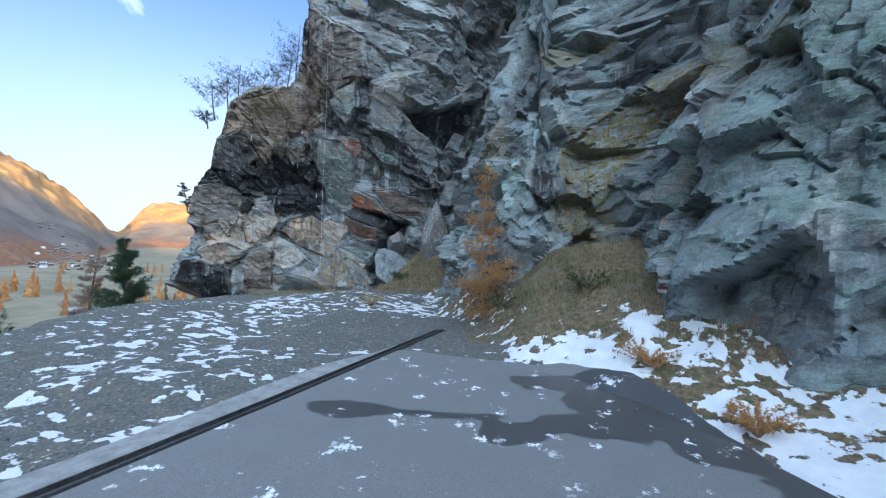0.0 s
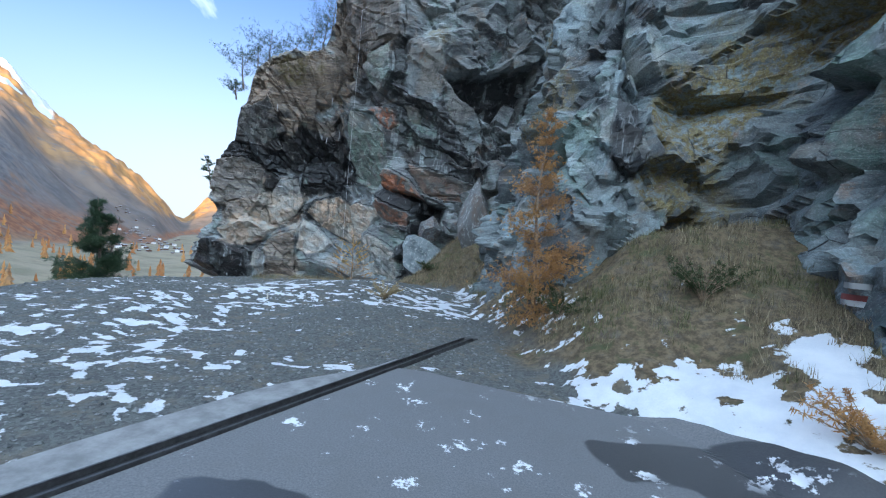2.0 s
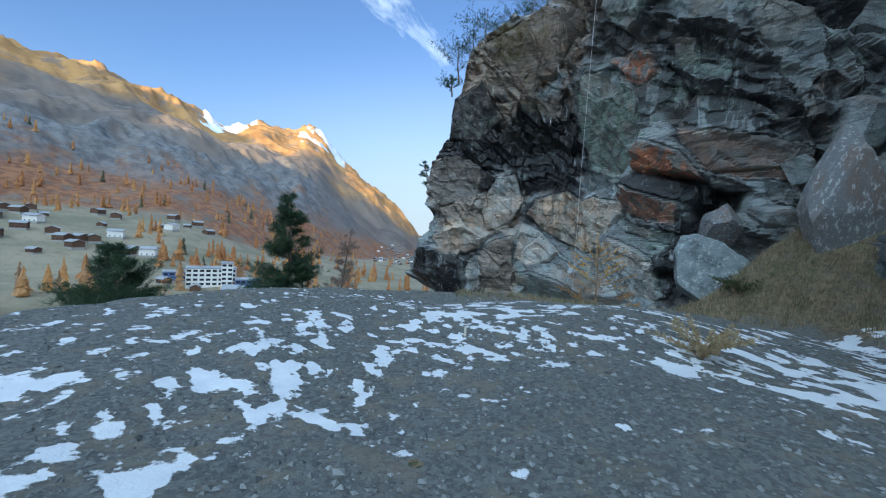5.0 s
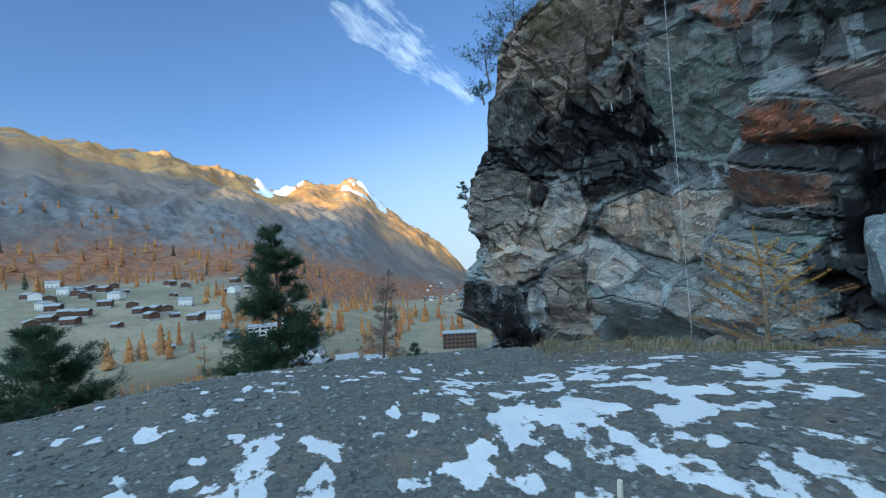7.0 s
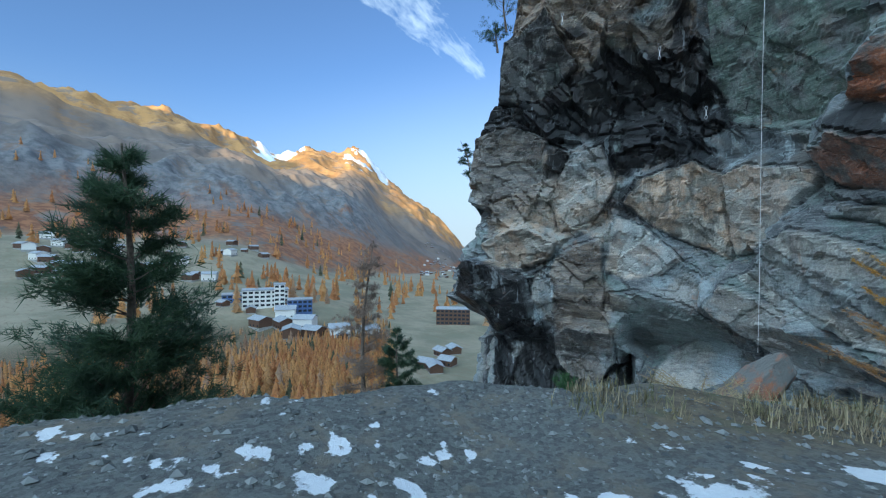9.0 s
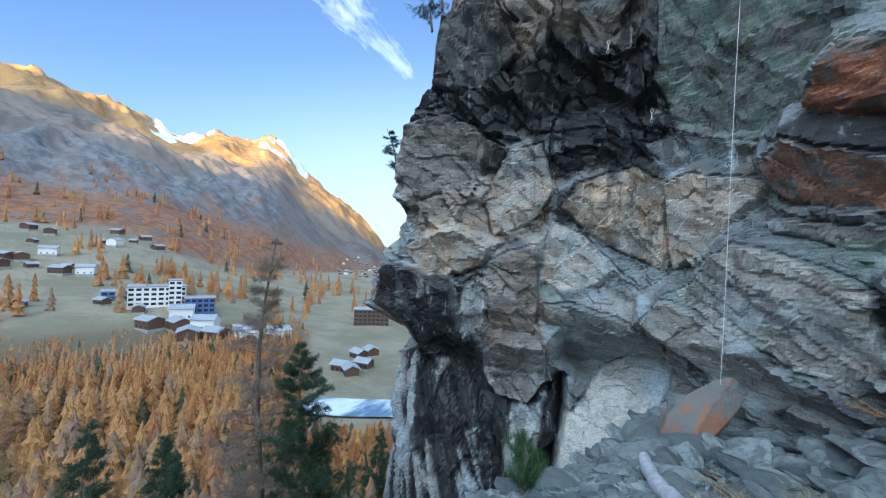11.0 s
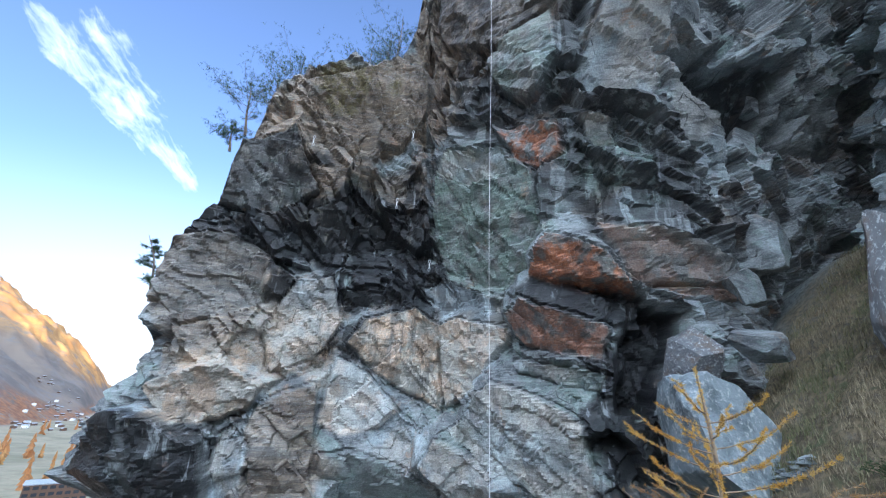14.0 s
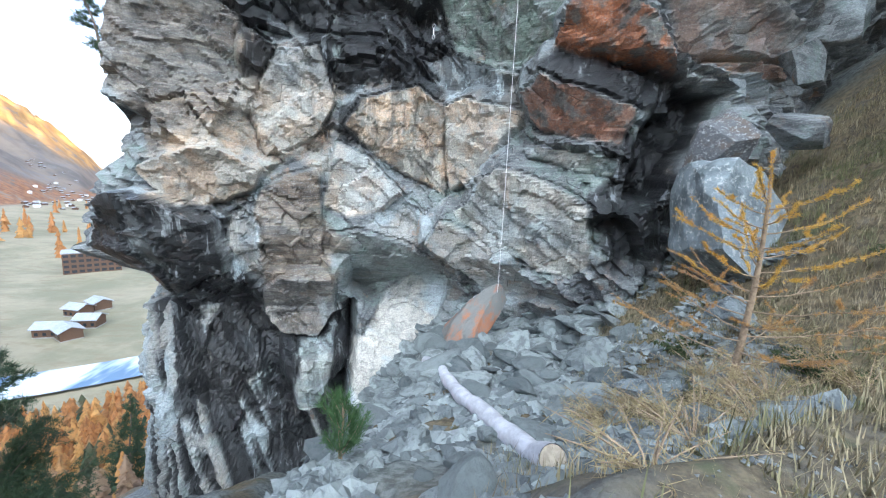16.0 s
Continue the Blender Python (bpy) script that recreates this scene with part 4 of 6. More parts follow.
def wall_lean(u, z):
    return np.interp(z, [-4, 0, 2, 4, 6.4, 9, 16], [0.9, 0.2, -0.2, -0.8, -1.5, -2.2, -4.2])


wall = Face([(3.4, 28.5), (1.8, 26.4), (0.6, 24.6), (-0.2, 22.8), (-0.1, 21.0), (0.1, 19.2), (0.1, 17.6), (0.2, 16.2), (0.9, 15.2), (1.7, 14.4), (2.7, 14.3), (3.6, 14.5), (4.3, 14.1), (4.5, 13.2), (4.3, 12.3), (4.2, 11.5), (4.5, 10.7), (4.9, 9.8), (5.6, 8.8), (6.6, 7.4), (7.5, 5.8), (8.0, 3), (8, -1), (8, -9)],
            -3, [(0, 13), (8, 14), (14, 15), (19, 13.5), (21, 12.5), (40, 12)], wall_lean, 0.078, 33, 0.95, 55, square=1.45, bold=1.3, fill=0.05, grit=1.15, beds=0.2)
for u, z, ru, rz, name, amount in ((11.2, 6.5, 1.2, 1.0, "moss", 0.9), (13.6, 4.4, 0.8, 1.2, "moss", 0.7), (17.8, 2.6, 0.9, 2.4, "moss", 1.0), (19.2, 5.4, 1.0, 1.0, "moss", 1.0), (17.2, 7.5, 1.2, 0.6, "moss", 0.9), (10, 8.5, 1.5, 0.8, "moss", 0.8), (22.2, 5.5, 1.4, 0.6, "moss", 0.6),
                                   (20.6, 3.2, 0.8, 2.0, "green", 0.7), (23.5, 3.5, 2, 2.5, "green", 0.55), (14.8, 2.6, 0.8, 1.2, "green", 0.6), (26.5, 2.5, 1.5, 1.5, "green", 0.6), (13.8, 0.9, 0.8, 0.9, "pale", 0.6), (15.4, 2.9, 0.7, 0.8, "pale", 0.6), (16.6, 5.0, 0.6, 0.8, "pale", 0.6),
                                   (12.6, 7, 1.2, 1.0, "pale", 0.5), (24.6, 1.6, 0.25, 1.4, "pale", 0.7), (21.4, 4.6, 0.4, 1.2, "pale", 0.5), (16.4, 3.2, 0.5, 1.2, "wet_dark", 0.9), (20.9, 0.4, 0.4, 0.9, "wet_dark", 1.0), (27.2, 1.6, 1.2, 0.5, "wet_dark", 1.0), (8, 3, 1.5, 3, "wet_dark", 0.7), (18.6, 6.6, 0.5, 0.7, "wet_dark", 1.0),
                                   (7, 3, 1.5, 3, "pale", 0.3)):
    wall.stain(name, u, z, ru, rz, amount)
wall.build("side_wall", crag, WALL_ROCK)

trail_mark = tagged(new("trail_mark"), "white and red painted trail mark on the rock", "trail mark")
WHITE_PAINT, RED_PAINT = (bpy.data.materials.new(k) for k in ("white_paint", "red_paint"))
for paint, colour in ((WHITE_PAINT, (0.52, 0.53, 0.53, 1)), (RED_PAINT, (0.30, 0.09, 0.09, 1))):
    paint.use_nodes = True
    paint.node_tree.nodes["Principled BSDF"].inputs["Base Color"].default_value = colour
MARK_U, MARK_Z = 21.7, 0.1
for dz, paint in ((-0.19, WHITE_PAINT), (-0.06, RED_PAINT), (0.07, WHITE_PAINT)):
    painted(wall, "stripe", MARK_U - 0.19, MARK_U + 0.19, MARK_Z + dz, MARK_Z + dz + 0.17, paint, trail_mark)


# ---- paved pad, drain and kerb ----
def on_ground(x, y):
    x, y = np.atleast_1d(np.asarray(x, float)), np.atleast_1d(np.asarray(y, float))
    z = ground_height(x, y)[0]
    return z if z.size > 1 else float(z[0])


def asphalt_material():
    s = Shader("pad_asphalt", 0.75)
    fine, mid, big = s.noise(60, 4, 0.7), s.noise(2.2, 5, 0.6), s.noise(0.42, 4, 0.55)
    c = s.mix(s.ramp(fine, 0.3, 0.7), (0.125, 0.13, 0.138), (0.205, 0.21, 0.22))
    c = s.mix(s.math("MULTIPLY", s.ramp(mid, 0.45, 0.7), 0.35), c, (0.145, 0.145, 0.145))
    wet_dark = s.ramp(s.math("ADD", s.mask("puddle"), s.math("MULTIPLY", s.math("SUBTRACT", mid, 0.5), 0.9)), 0.32, 0.66)
    c = s.mix(s.math("MULTIPLY", wet_dark, 0.8), c, (0.045, 0.047, 0.052))
    fleck = s.math("MULTIPLY", s.ramp(s.noise(2.4, 6, 0.7), 0.60, 0.64), s.ramp(big, 0.40, 0.5))
    c = s.mix(fleck, c, (0.78, 0.81, 0.86))
    s.bump(fine, 0.35, 0.006)
    return s.done(c, s.math("SUBTRACT", 0.8, s.math("MULTIPLY", wet_dark, 0.5)))


def plain(name, colour, rough=0.7, vary=0.25, scale=8.0, metal=0.0, bump=0.3, depth=0.01):
    s = Shader(name, rough)
    k = s.noise(scale, 5, 0.65)
    dark = tuple(v * (1 - vary) for v in colour)
    light = tuple(min(1, v * (1 + vary)) for v in colour)
    s.bsdf.inputs["Metallic"].default_value = metal
    if bump:
        s.bump(s.noise(scale * 4, 4, 0.7), bump, depth)
    return s.done(s.mix(s.ramp(k, 0.3, 0.7), dark, light))


ASPHALT = asphalt_material()
CONCRETE = plain("kerb_concrete", (0.25, 0.255, 0.26), 0.8, 0.25, 5)
BLACK = plain("drain_dark", (0.02, 0.02, 0.022), 0.6, 0.2, 9)
STEEL = plain("worn_steel", (0.10, 0.10, 0.105), 0.5, 0.3, 12, 0.6)


def drain_x(y):
    return -2.95 + (y - 8.49) * 0.485


def strip(name, left, right, y0, y1, lift, thick, material, parent=None, n=90, across=12, stain=None):
    """A paved strip between two plan lines x(y), laid on the ground, with its side faces."""
    t = np.linspace(0, 1, across)[None, :]
    y = np.linspace(y0, y1, n)[:, None]
    x = left(y) * (1 - t) + right(y) * t
    y = y + 0 * x
    z = ground_height(x, y)[0] + lift
    x, y, z = (np.hstack([a[:, :1], a, a[:, -1:]]) for a in (x, y, z))
    z[:, 0] -= thick
    z[:, -1] -= thick
    x, y, z = (np.vstack([a[:1], a, a[-1:]]) for a in (x, y, z))
    z[0] -= thick
    z[-1] -= thick
    return sheet(name, x[:, ::-1], y[:, ::-1], z[:, ::-1], material, {"puddle": stain(x, y)[:, ::-1]} if stain else None, parent=parent, rough_shade=True)


def puddles(x, y):
    """Where the pad is still wet."""
    w = fbm(x * 0.9, y * 1.3, octaves=5, seed=83) * 0.7
    out = 0 * x
    for a, b, ru, rv in ((1.9, 9.1, 1.3, 0.35), (2.8, 8.2, 0.7, 1.0), (3.0, 6.9, 0.6, 1.1), (3.4, 5.6, 0.7, 1.3), (1.4, 7.4, 0.7, 0.5), (2.2, 8.1, 0.9, 0.6), (-0.7, 7.62, 1.4, 0.24), (0.6, 7.3, 0.6, 0.4), (-2.6, 9.3, 0.25, 0.12)):
        out = np.maximum(out, smooth(1.25, 0.85, np.hypot((x - a) / ru, (y - b) / rv) + w))
    return out


pad = strip("pavement_pad", lambda y: drain_x(y) + 0.12, pad_edge, -6, 10.85, 0.035, 0.3, ASPHALT, n=260, across=90, stain=puddles)
tagged(pad, "worn grey asphalt pad with dark wet patches", "pavement", kind="structure")
kerb = strip("pavement_kerb", lambda y: drain_x(y) - 0.62 + 0.45 * smooth(9.6, 10.9, y), lambda y: drain_x(y) - 0.10, -6, 11.2, 0.045, 0.3, CONCRETE)
tagged(kerb, "grey concrete kerb strip beside the drain slot", "kerb", kind="structure")
drain = tagged(new("drain_channel"), "black slot drain with a worn steel lip, beside concrete", "drain", kind="structure")
strip("slot", lambda y: drain_x(y) - 0.085, lambda y: drain_x(y) + 0.10, -6, 13.2, 0.012, 0.05, BLACK, drain, across=3)
for k, (a, b) in enumerate(((-0.09, -0.068), (0.07, 0.10))):
    strip("lip", lambda y: drain_x(y) + a, lambda y: drain_x(y) + b, -6, 13.0, 0.065, 0.06, STEEL, drain, across=3)


# ---- plants ----
def part(name, bm, material, parent, label=""):
    me = bpy.data.meshes.new(name)
    bm.to_mesh(me)
    bm.free()
    me.materials.append(material)
    ob = new(name, me)
    ob.parent = parent
    if label:
        ob["label"] = label
    return ob


def soup(name, verts, faces, material, parent=None, tone=None, flat=True):
    """A mesh straight from arrays."""
    me = bpy.data.meshes.new(name)
    v, fc = np.asarray(verts, np.float32).reshape(-1, 3), np.asarray(faces, np.int32)
    me.vertices.add(len(v))
    me.vertices.foreach_set("co", v.ravel())
    k = fc.shape[1]
    me.loops.add(fc.size)
    me.loops.foreach_set("vertex_index", fc.ravel())
    me.polygons.add(len(fc))
    me.polygons.foreach_set("loop_start", np.arange(0, fc.size, k, dtype=np.int32))
    me.polygons.foreach_set("use_smooth", np.full(len(fc), not flat))
    me.update(calc_edges=True)
    if tone is not None:
        at = me.attributes.new("tone", "FLOAT", "POINT")
        at.data.foreach_set("value", np.ascontiguousarray(tone, np.float32).ravel())
    me.materials.append(material)
    ob = new(name, me)
    ob.parent = parent
    return ob


def tube(points, radii, sides=6):
    """Points and quads of a tapered tube along a line."""
    p = np.asarray(points, float)
    d = np.gradient(p, axis=0)
    d /= np.linalg.norm(d, axis=1)[:, None] + 1e-9
    side = np.cross(d, (0.31, 0.23, 0.92) if abs(d[0][2]) < 0.85 else (1, 0.1, 0))
    side /= np.linalg.norm(side, axis=1)[:, None] + 1e-9
    up = np.cross(side, d)
    a = np.linspace(0, 2 * np.pi, sides, endpoint=False)
    ring = np.cos(a)[None, :, None] * side[:, None] + np.sin(a)[None, :, None] * up[:, None]
    v = p[:, None] + ring * np.asarray(radii)[:, None, None]
    n = len(p)
    i = np.arange(n - 1)[:, None] * sides + np.arange(sides)[None]
    j = np.arange(n - 1)[:, None] * sides + (np.arange(sides)[None] + 1) % sides
    return v.reshape(-1, 3), np.stack([i, j, j + sides, i + sides], -1).reshape(-1, 4)


def merged(pieces):
    vs, fs, n = [], [], 0
    for v, f in pieces:
        vs.append(v), fs.append(f + n)
        n += len(v)
    return np.vstack(vs), np.vstack(fs)


def needles(rng, at, out, count, length, width, droop=0.0, spread=1.0):
    """Thin triangles that fan out from twig points; at and out are arrays of places and directions."""
    at, out = np.repeat(at, count, 0), np.repeat(out, count, 0)
    d = out + spread * rng.normal(size=at.shape)
    d[:, 2] -= droop
    d /= np.linalg.norm(d, axis=1)[:, None]
    ln = length * rng.uniform(0.6, 1.2, len(at))[:, None]
    w = np.cross(d, rng.normal(size=at.shape))
    w /= np.linalg.norm(w, axis=1)[:, None]
    a = at + 0.15 * length * rng.normal(size=at.shape)
    v = np.stack([a - w * width, a + w * width, a + d * ln], 1)
    return v.reshape(-1, 3), np.arange(len(v) * 3).reshape(-1, 3)


def leaf_material(name, a, b, c, rough=0.65):
    s = Shader(name, rough)
    col = s.mix(s.island(), a, b)
    col = s.mix(s.ramp(s.noise(1.2, 3), 0.45, 0.7), col, c)
    return s.sheer(s.done(col), col)


BARK = plain("bark", (0.16, 0.125, 0.10), 0.9, 0.4, 14, 0, 0.8, 0.02)
TWIG = plain("twig_bark", (0.30, 0.22, 0.15), 0.85, 0.3, 20)
PINE = leaf_material("pine_needles", (0.040, 0.075, 0.042), (0.080, 0.125, 0.060), (0.055, 0.095, 0.070))
GOLD = leaf_material("golden_larch_needles", (0.62, 0.36, 0.07), (0.78, 0.52, 0.13), (0.60, 0.33, 0.08))
RUST = leaf_material("rusty_larch_needles", (0.44, 0.24, 0.09), (0.58, 0.36, 0.15), (0.36, 0.21, 0.12))
PALE_TWIG = leaf_material("bare_larch_twigs", (0.26, 0.20, 0.16), (0.36, 0.28, 0.22), (0.22, 0.17, 0.14))


def conifer(name, label, height, seed, leaf, whorls, reach, tufts, count, length, width, trunk_r, bark=BARK, start=0.12, rise=0.25, droop=0.0, lean=0.0, crown="crown", ragged=0.35, open_top=False, spread=1.0, jitter=0.10, category="tree", group=""):
    """A conifer: tapered trunk, limbs in loose whorls, and needles along the limbs."""
    rng = np.random.default_rng(seed)
    tree = tagged(new(name), label, category, group)
    t = np.linspace(0, 1, 14)
    line = np.stack([lean * height * t ** 1.5 + 0.015 * height * np.sin(t * 7 + seed), 0.012 * height * np.cos(t * 5 + seed), t * height], -1)
    v, f = tube(line, trunk_r * (1 - 0.93 * t) + 0.004, 8)
    soup("trunk", v, f, bark, tree, flat=False)
    limbs, at, out = [], [], []
    for k in range(whorls):
        h = start + (1 - start) * (k + rng.uniform(-0.4, 0.4)) / whorls
        h = min(max(h, start), 0.985)
        base = np.array([np.interp(h, t, line[:, i]) for i in range(3)])
        full = np.sin(np.pi * min(1, (h - start) / (1 - start) * 0.9 + 0.25)) if open_top else (1 - h) ** 0.75 + 0.06
        for _ in range(rng.integers(3, 6)):
            if rng.random() < ragged * 0.5:
                continue
            a = rng.uniform(0, 2 * np.pi)
            ln = reach * full * rng.uniform(1 - ragged, 1 + ragged * 0.6)
            s = np.linspace(0, 1, 6)[:, None]
            way = np.array([math.cos(a), math.sin(a), rise + rng.uniform(-0.15, 0.2)])
            pts = base + way * ln * s + np.array([0, 0, 1]) * ln * (0.18 * s ** 2 - droop * s * (1 - 0.3 * s)) + 0.03 * ln * rng.normal(size=(6, 3)) * s
            limbs.append(tube(pts, np.linspace(max(0.004, trunk_r * 0.22 * (1 - h) + 0.004), 0.0025, 6), 4))
            m = max(2, int(tufts * ln / reach))
            q = rng.uniform(0.18, 1.0, m) ** 0.7
            p = np.stack([np.interp(q, s[:, 0], pts[:, i]) for i in range(3)], -1)
            p += rng.normal(size=p.shape) * jitter * ln * np.array([1, 1, 0.45]) * (0.4 + q[:, None])
            at.append(p), out.append(np.repeat((way / np.linalg.norm(way))[None], m, 0) + np.array([0, 0, 0.35]))
    if limbs:
        tagged(soup("branchwork", *merged(limbs), bark, tree, flat=False), kind="stuff")
    soup(crown, *needles(rng, np.vstack(at), np.vstack(out), count, length, width, 0.1, spread), leaf, tree)
    return tree


def put(tree, x, y, z=None, turn=0.0, scale=1.0):
    tree.matrix_basis = pose(x, y, on_ground(x, y) - 0.05 if z is None else z, 0, 0, turn) @ Matrix.Scale(scale, 4)
    return tree


# pines and larches below the edge of the terrace
put(conifer("pine_tree", "dark green young pine below the terrace edge", 4.6, 3, PINE, 34, 1.05, 85, 12, 0.13, 0.005, 0.08, start=0.05, rise=0.30, ragged=0.3, jitter=0.12), -11.62, 15.5, -4.0)
put(conifer("pine_tree", "small dark green pine beside the gravel edge", 3.4, 4, PINE, 24, 1.3, 70, 12, 0.15, 0.006, 0.06, rise=0.45, start=0.2), -14.2, 12.9, -4.3)
put(conifer("pine_tree", "slim dark pine standing beneath the crag", 7.5, 5, PINE, 30, 1.7, 80, 13, 0.18, 0.008, 0.11, start=0.2, ragged=0.5), -18.9, 25.3, -11.2)
put(conifer("larch_tree", "tall nearly bare larch with grey twigs", 15.0, 6, PALE_TWIG, 46, 2.3, 60, 9, 0.22, 0.008, 0.20, start=0.15, rise=0.05, droop=0.05, lean=0.03, ragged=0.5), -21.5, 25.5, -15.2)
put(conifer("larch_tree", "slender rust-orange larch at the foot of the rocks", 4.8, 7, RUST, 34, 0.85, 70, 10, 0.06, 0.006, 0.045, TWIG, 0.05, 0.3, droop=0.1, ragged=0.6, jitter=0.18), 0.45, 13.6, -1.45)
def larch_sapling():
    """A young larch: a leader, long bare-stemmed branches that turn up at the tip, and brushes of golden needles along their ends."""
    rng = np.random.default_rng(8)
    tree = tagged(new("larch_sapling"), "golden-yellow larch sapling with sparse needled twigs", "tree")
    h = 2.34
    t = np.linspace(0, 1, 16)
    leader = np.stack([0.05 * np.sin(3 * t) - 0.05 * t, 0.03 * np.cos(4 * t), h * t], -1)
    soup("trunk", *tube(leader, 0.034 * (1 - t) ** 0.8 + 0.004, 8), TWIG, tree, flat=False)
    at, out, far_at, far_out = [], [], [], []

    def brush(p, a, b, into, ways, n):
        q = rng.uniform(a, b, n)
        s = np.linspace(0, 1, len(p))
        into.append(np.stack([np.interp(q, s, p[:, i]) for i in range(3)], -1))
        way = (p[-1] - p[0]) / np.linalg.norm(p[-1] - p[0])
        ways.append(np.repeat(way[None] * 0.7, n, 0))

    brush(leader, 0.66, 1.0, at, out, 150)
    limbs = []
    for k in range(34):
        z = h * (0.14 + 0.68 * (k / 33) ** 0.9)
        a = 2.4 * k + rng.uniform(-0.5, 0.5)
        ln = (0.34 + 0.95 * (1 - z / h)) * rng.uniform(0.7, 1.15)
        s = np.linspace(0, 1, 9)[:, None]
        base = np.array([np.interp(z, leader[:, 2], leader[:, i]) for i in range(3)])
        p = base + ln * np.hstack([math.cos(a) * s, math.sin(a) * s, 0.16 * s + 0.40 * s ** 2.2 * (0.4 + 0.6 * z / h)]) + 0.012 * rng.normal(size=(9, 3)) * s
        limbs.append(tube(p, np.linspace(0.009 - 0.003 * z / h, 0.0025, 9), 5))
        low = z < 0.45 * h
        brush(p, 0.45 if low else 0.30, 1.0, far_at if low else at, far_out if low else out, int((36 if low else 85) * ln))
        for _ in range(3 if low else 1):
            q = rng.uniform(0.3, 0.8)
            o = np.array([np.interp(q, s[:, 0], p[:, i]) for i in range(3)])
            w = np.array([math.cos(a + rng.choice((-1, 1)) * 0.9), math.sin(a + rng.choice((-1, 1)) * 0.9), 0.35])
            tw = o + w * s * ln * 0.35
            limbs.append(tube(tw, np.linspace(0.004, 0.0018, 9), 4))
            brush(tw, 0.3, 1.0, far_at if low else at, far_out if low else out, int(30 * ln))
    tagged(soup("branchwork", *merged(limbs), TWIG, tree, flat=False), kind="stuff")
    soup("crown", *needles(rng, np.vstack(at), np.vstack(out), 9, 0.036, 0.0022, -0.1, 0.6), GOLD, tree)
    soup("lower_needles", *needles(rng, np.vstack(far_at), np.vstack(far_out), 8, 0.034, 0.0022, 0.0, 0.8), RUST, tree)
    return tree


put(larch_sapling(), -5.82, 20.72, -2.22)
put(conifer("pine_seedling", "small bright green pine seedling on the scree", 0.8, 9, leaf_material("seedling_needles", (0.06, 0.13, 0.05), (0.11, 0.20, 0.08), (0.08, 0.15, 0.06)), 5, 0.26, 44, 7, 0.10, 0.003, 0.02, TWIG, 0.15, 1.5, spread=0.6), -9.6, 20.6)

# pines along the rim of the crag and one rooted in its side
for k, (x, y, z, h, r) in enumerate(((-16.6, 28.4, 7.6, 1.2, 0.7), (-16.2, 28.4, 8.3, 2.4, 1.3), (-15.4, 28.6, 8.9, 2.2, 1.2), (-14.6, 28.4, 9.0, 2.8, 1.4), (-13.2, 28.6, 9.3, 2.3, 1.3), (-12.4, 28.8, 9.5, 3.6, 1.2), (-11.6, 28.9, 9.9, 4.2, 1.3), (-11.0, 28.8, 10.6, 4.6, 1.5), (-6.0, 27.5, 15.0, 1.8, 0.9), (-2.5, 26.5, 13.4, 2.0, 1.0))):
    put(conifer("pine_tree", "wind-bent pine on the rim of the crag", h, 20 + k, PINE, 12, r, 42, 6, 0.11, 0.005, 0.05, start=0.25, rise=0.5, ragged=0.6, open_top=True, lean=-0.1, group="pines on the rim"), x, y, z, 40 * k)
put(conifer("pine_tree", "small pine rooted in the side of the crag", 2.1, 41, PINE, 12, 0.62, 44, 9, 0.10, 0.005, 0.045, start=0.18, rise=0.12, ragged=0.4, lean=-0.30), -17.3, 27.75, 1.95)
# a row of pines and a bare larch on the steep slope under the terrace
for k, (x, y, h) in enumerate(((-39.8, 30.6, 10.0), (-42.0, 26.8, 11.5), (-34.5, 48.3, 10.5), (-31.5, 50.5, 9.5), (-36.0, 29.5, 7.5))):
    put(conifer("pine_tree", "dark green pine on the steep slope under the terrace", h, 50 + k, PINE, 30, 0.20 * h, 44, 7, 0.30, 0.022, 0.014 * h, start=0.06, rise=0.15, ragged=0.3, jitter=0.12, group="pines on the slope"), x, y)
put(conifer("larch_tree", "tall larch with thin rust-brown needles", 15.3, 58, RUST, 40, 2.2, 40, 6, 0.22, 0.008, 0.17, start=0.12, rise=0.05, droop=0.1, ragged=0.5), -37.1, 21.4)


# ---- woods of the valley: nearest trees one by one, the rest as one mass ----
def wood_material(name, colours):
    s = Shader(name, 0.8)
    t = s.mask("tone")
    c = s.mix(s.ramp(t, 0.0, 0.35), colours[0], colours[1])
    c = s.mix(s.ramp(t, 0.35, 0.7), c, colours[2])
    c = s.mix(s.ramp(t, 0.72, 0.8), c, colours[3])
    c = s.mix(s.math("MULTIPLY", s.island(), 0.4), c, s.mix(0.5, c, (0.62, 0.42, 0.22)))
    c = s.mix(s.ramp(s.noise(1.3, 4, 0.7), 0.42, 0.62, 0.0, 0.45), c, (0.17, 0.11, 0.07))
    return s.sheer(s.done(c), c)


WOODS = wood_material("valley_woods", ((0.52, 0.23, 0.08), (0.66, 0.37, 0.13), (0.40, 0.28, 0.20), (0.045, 0.085, 0.052)))


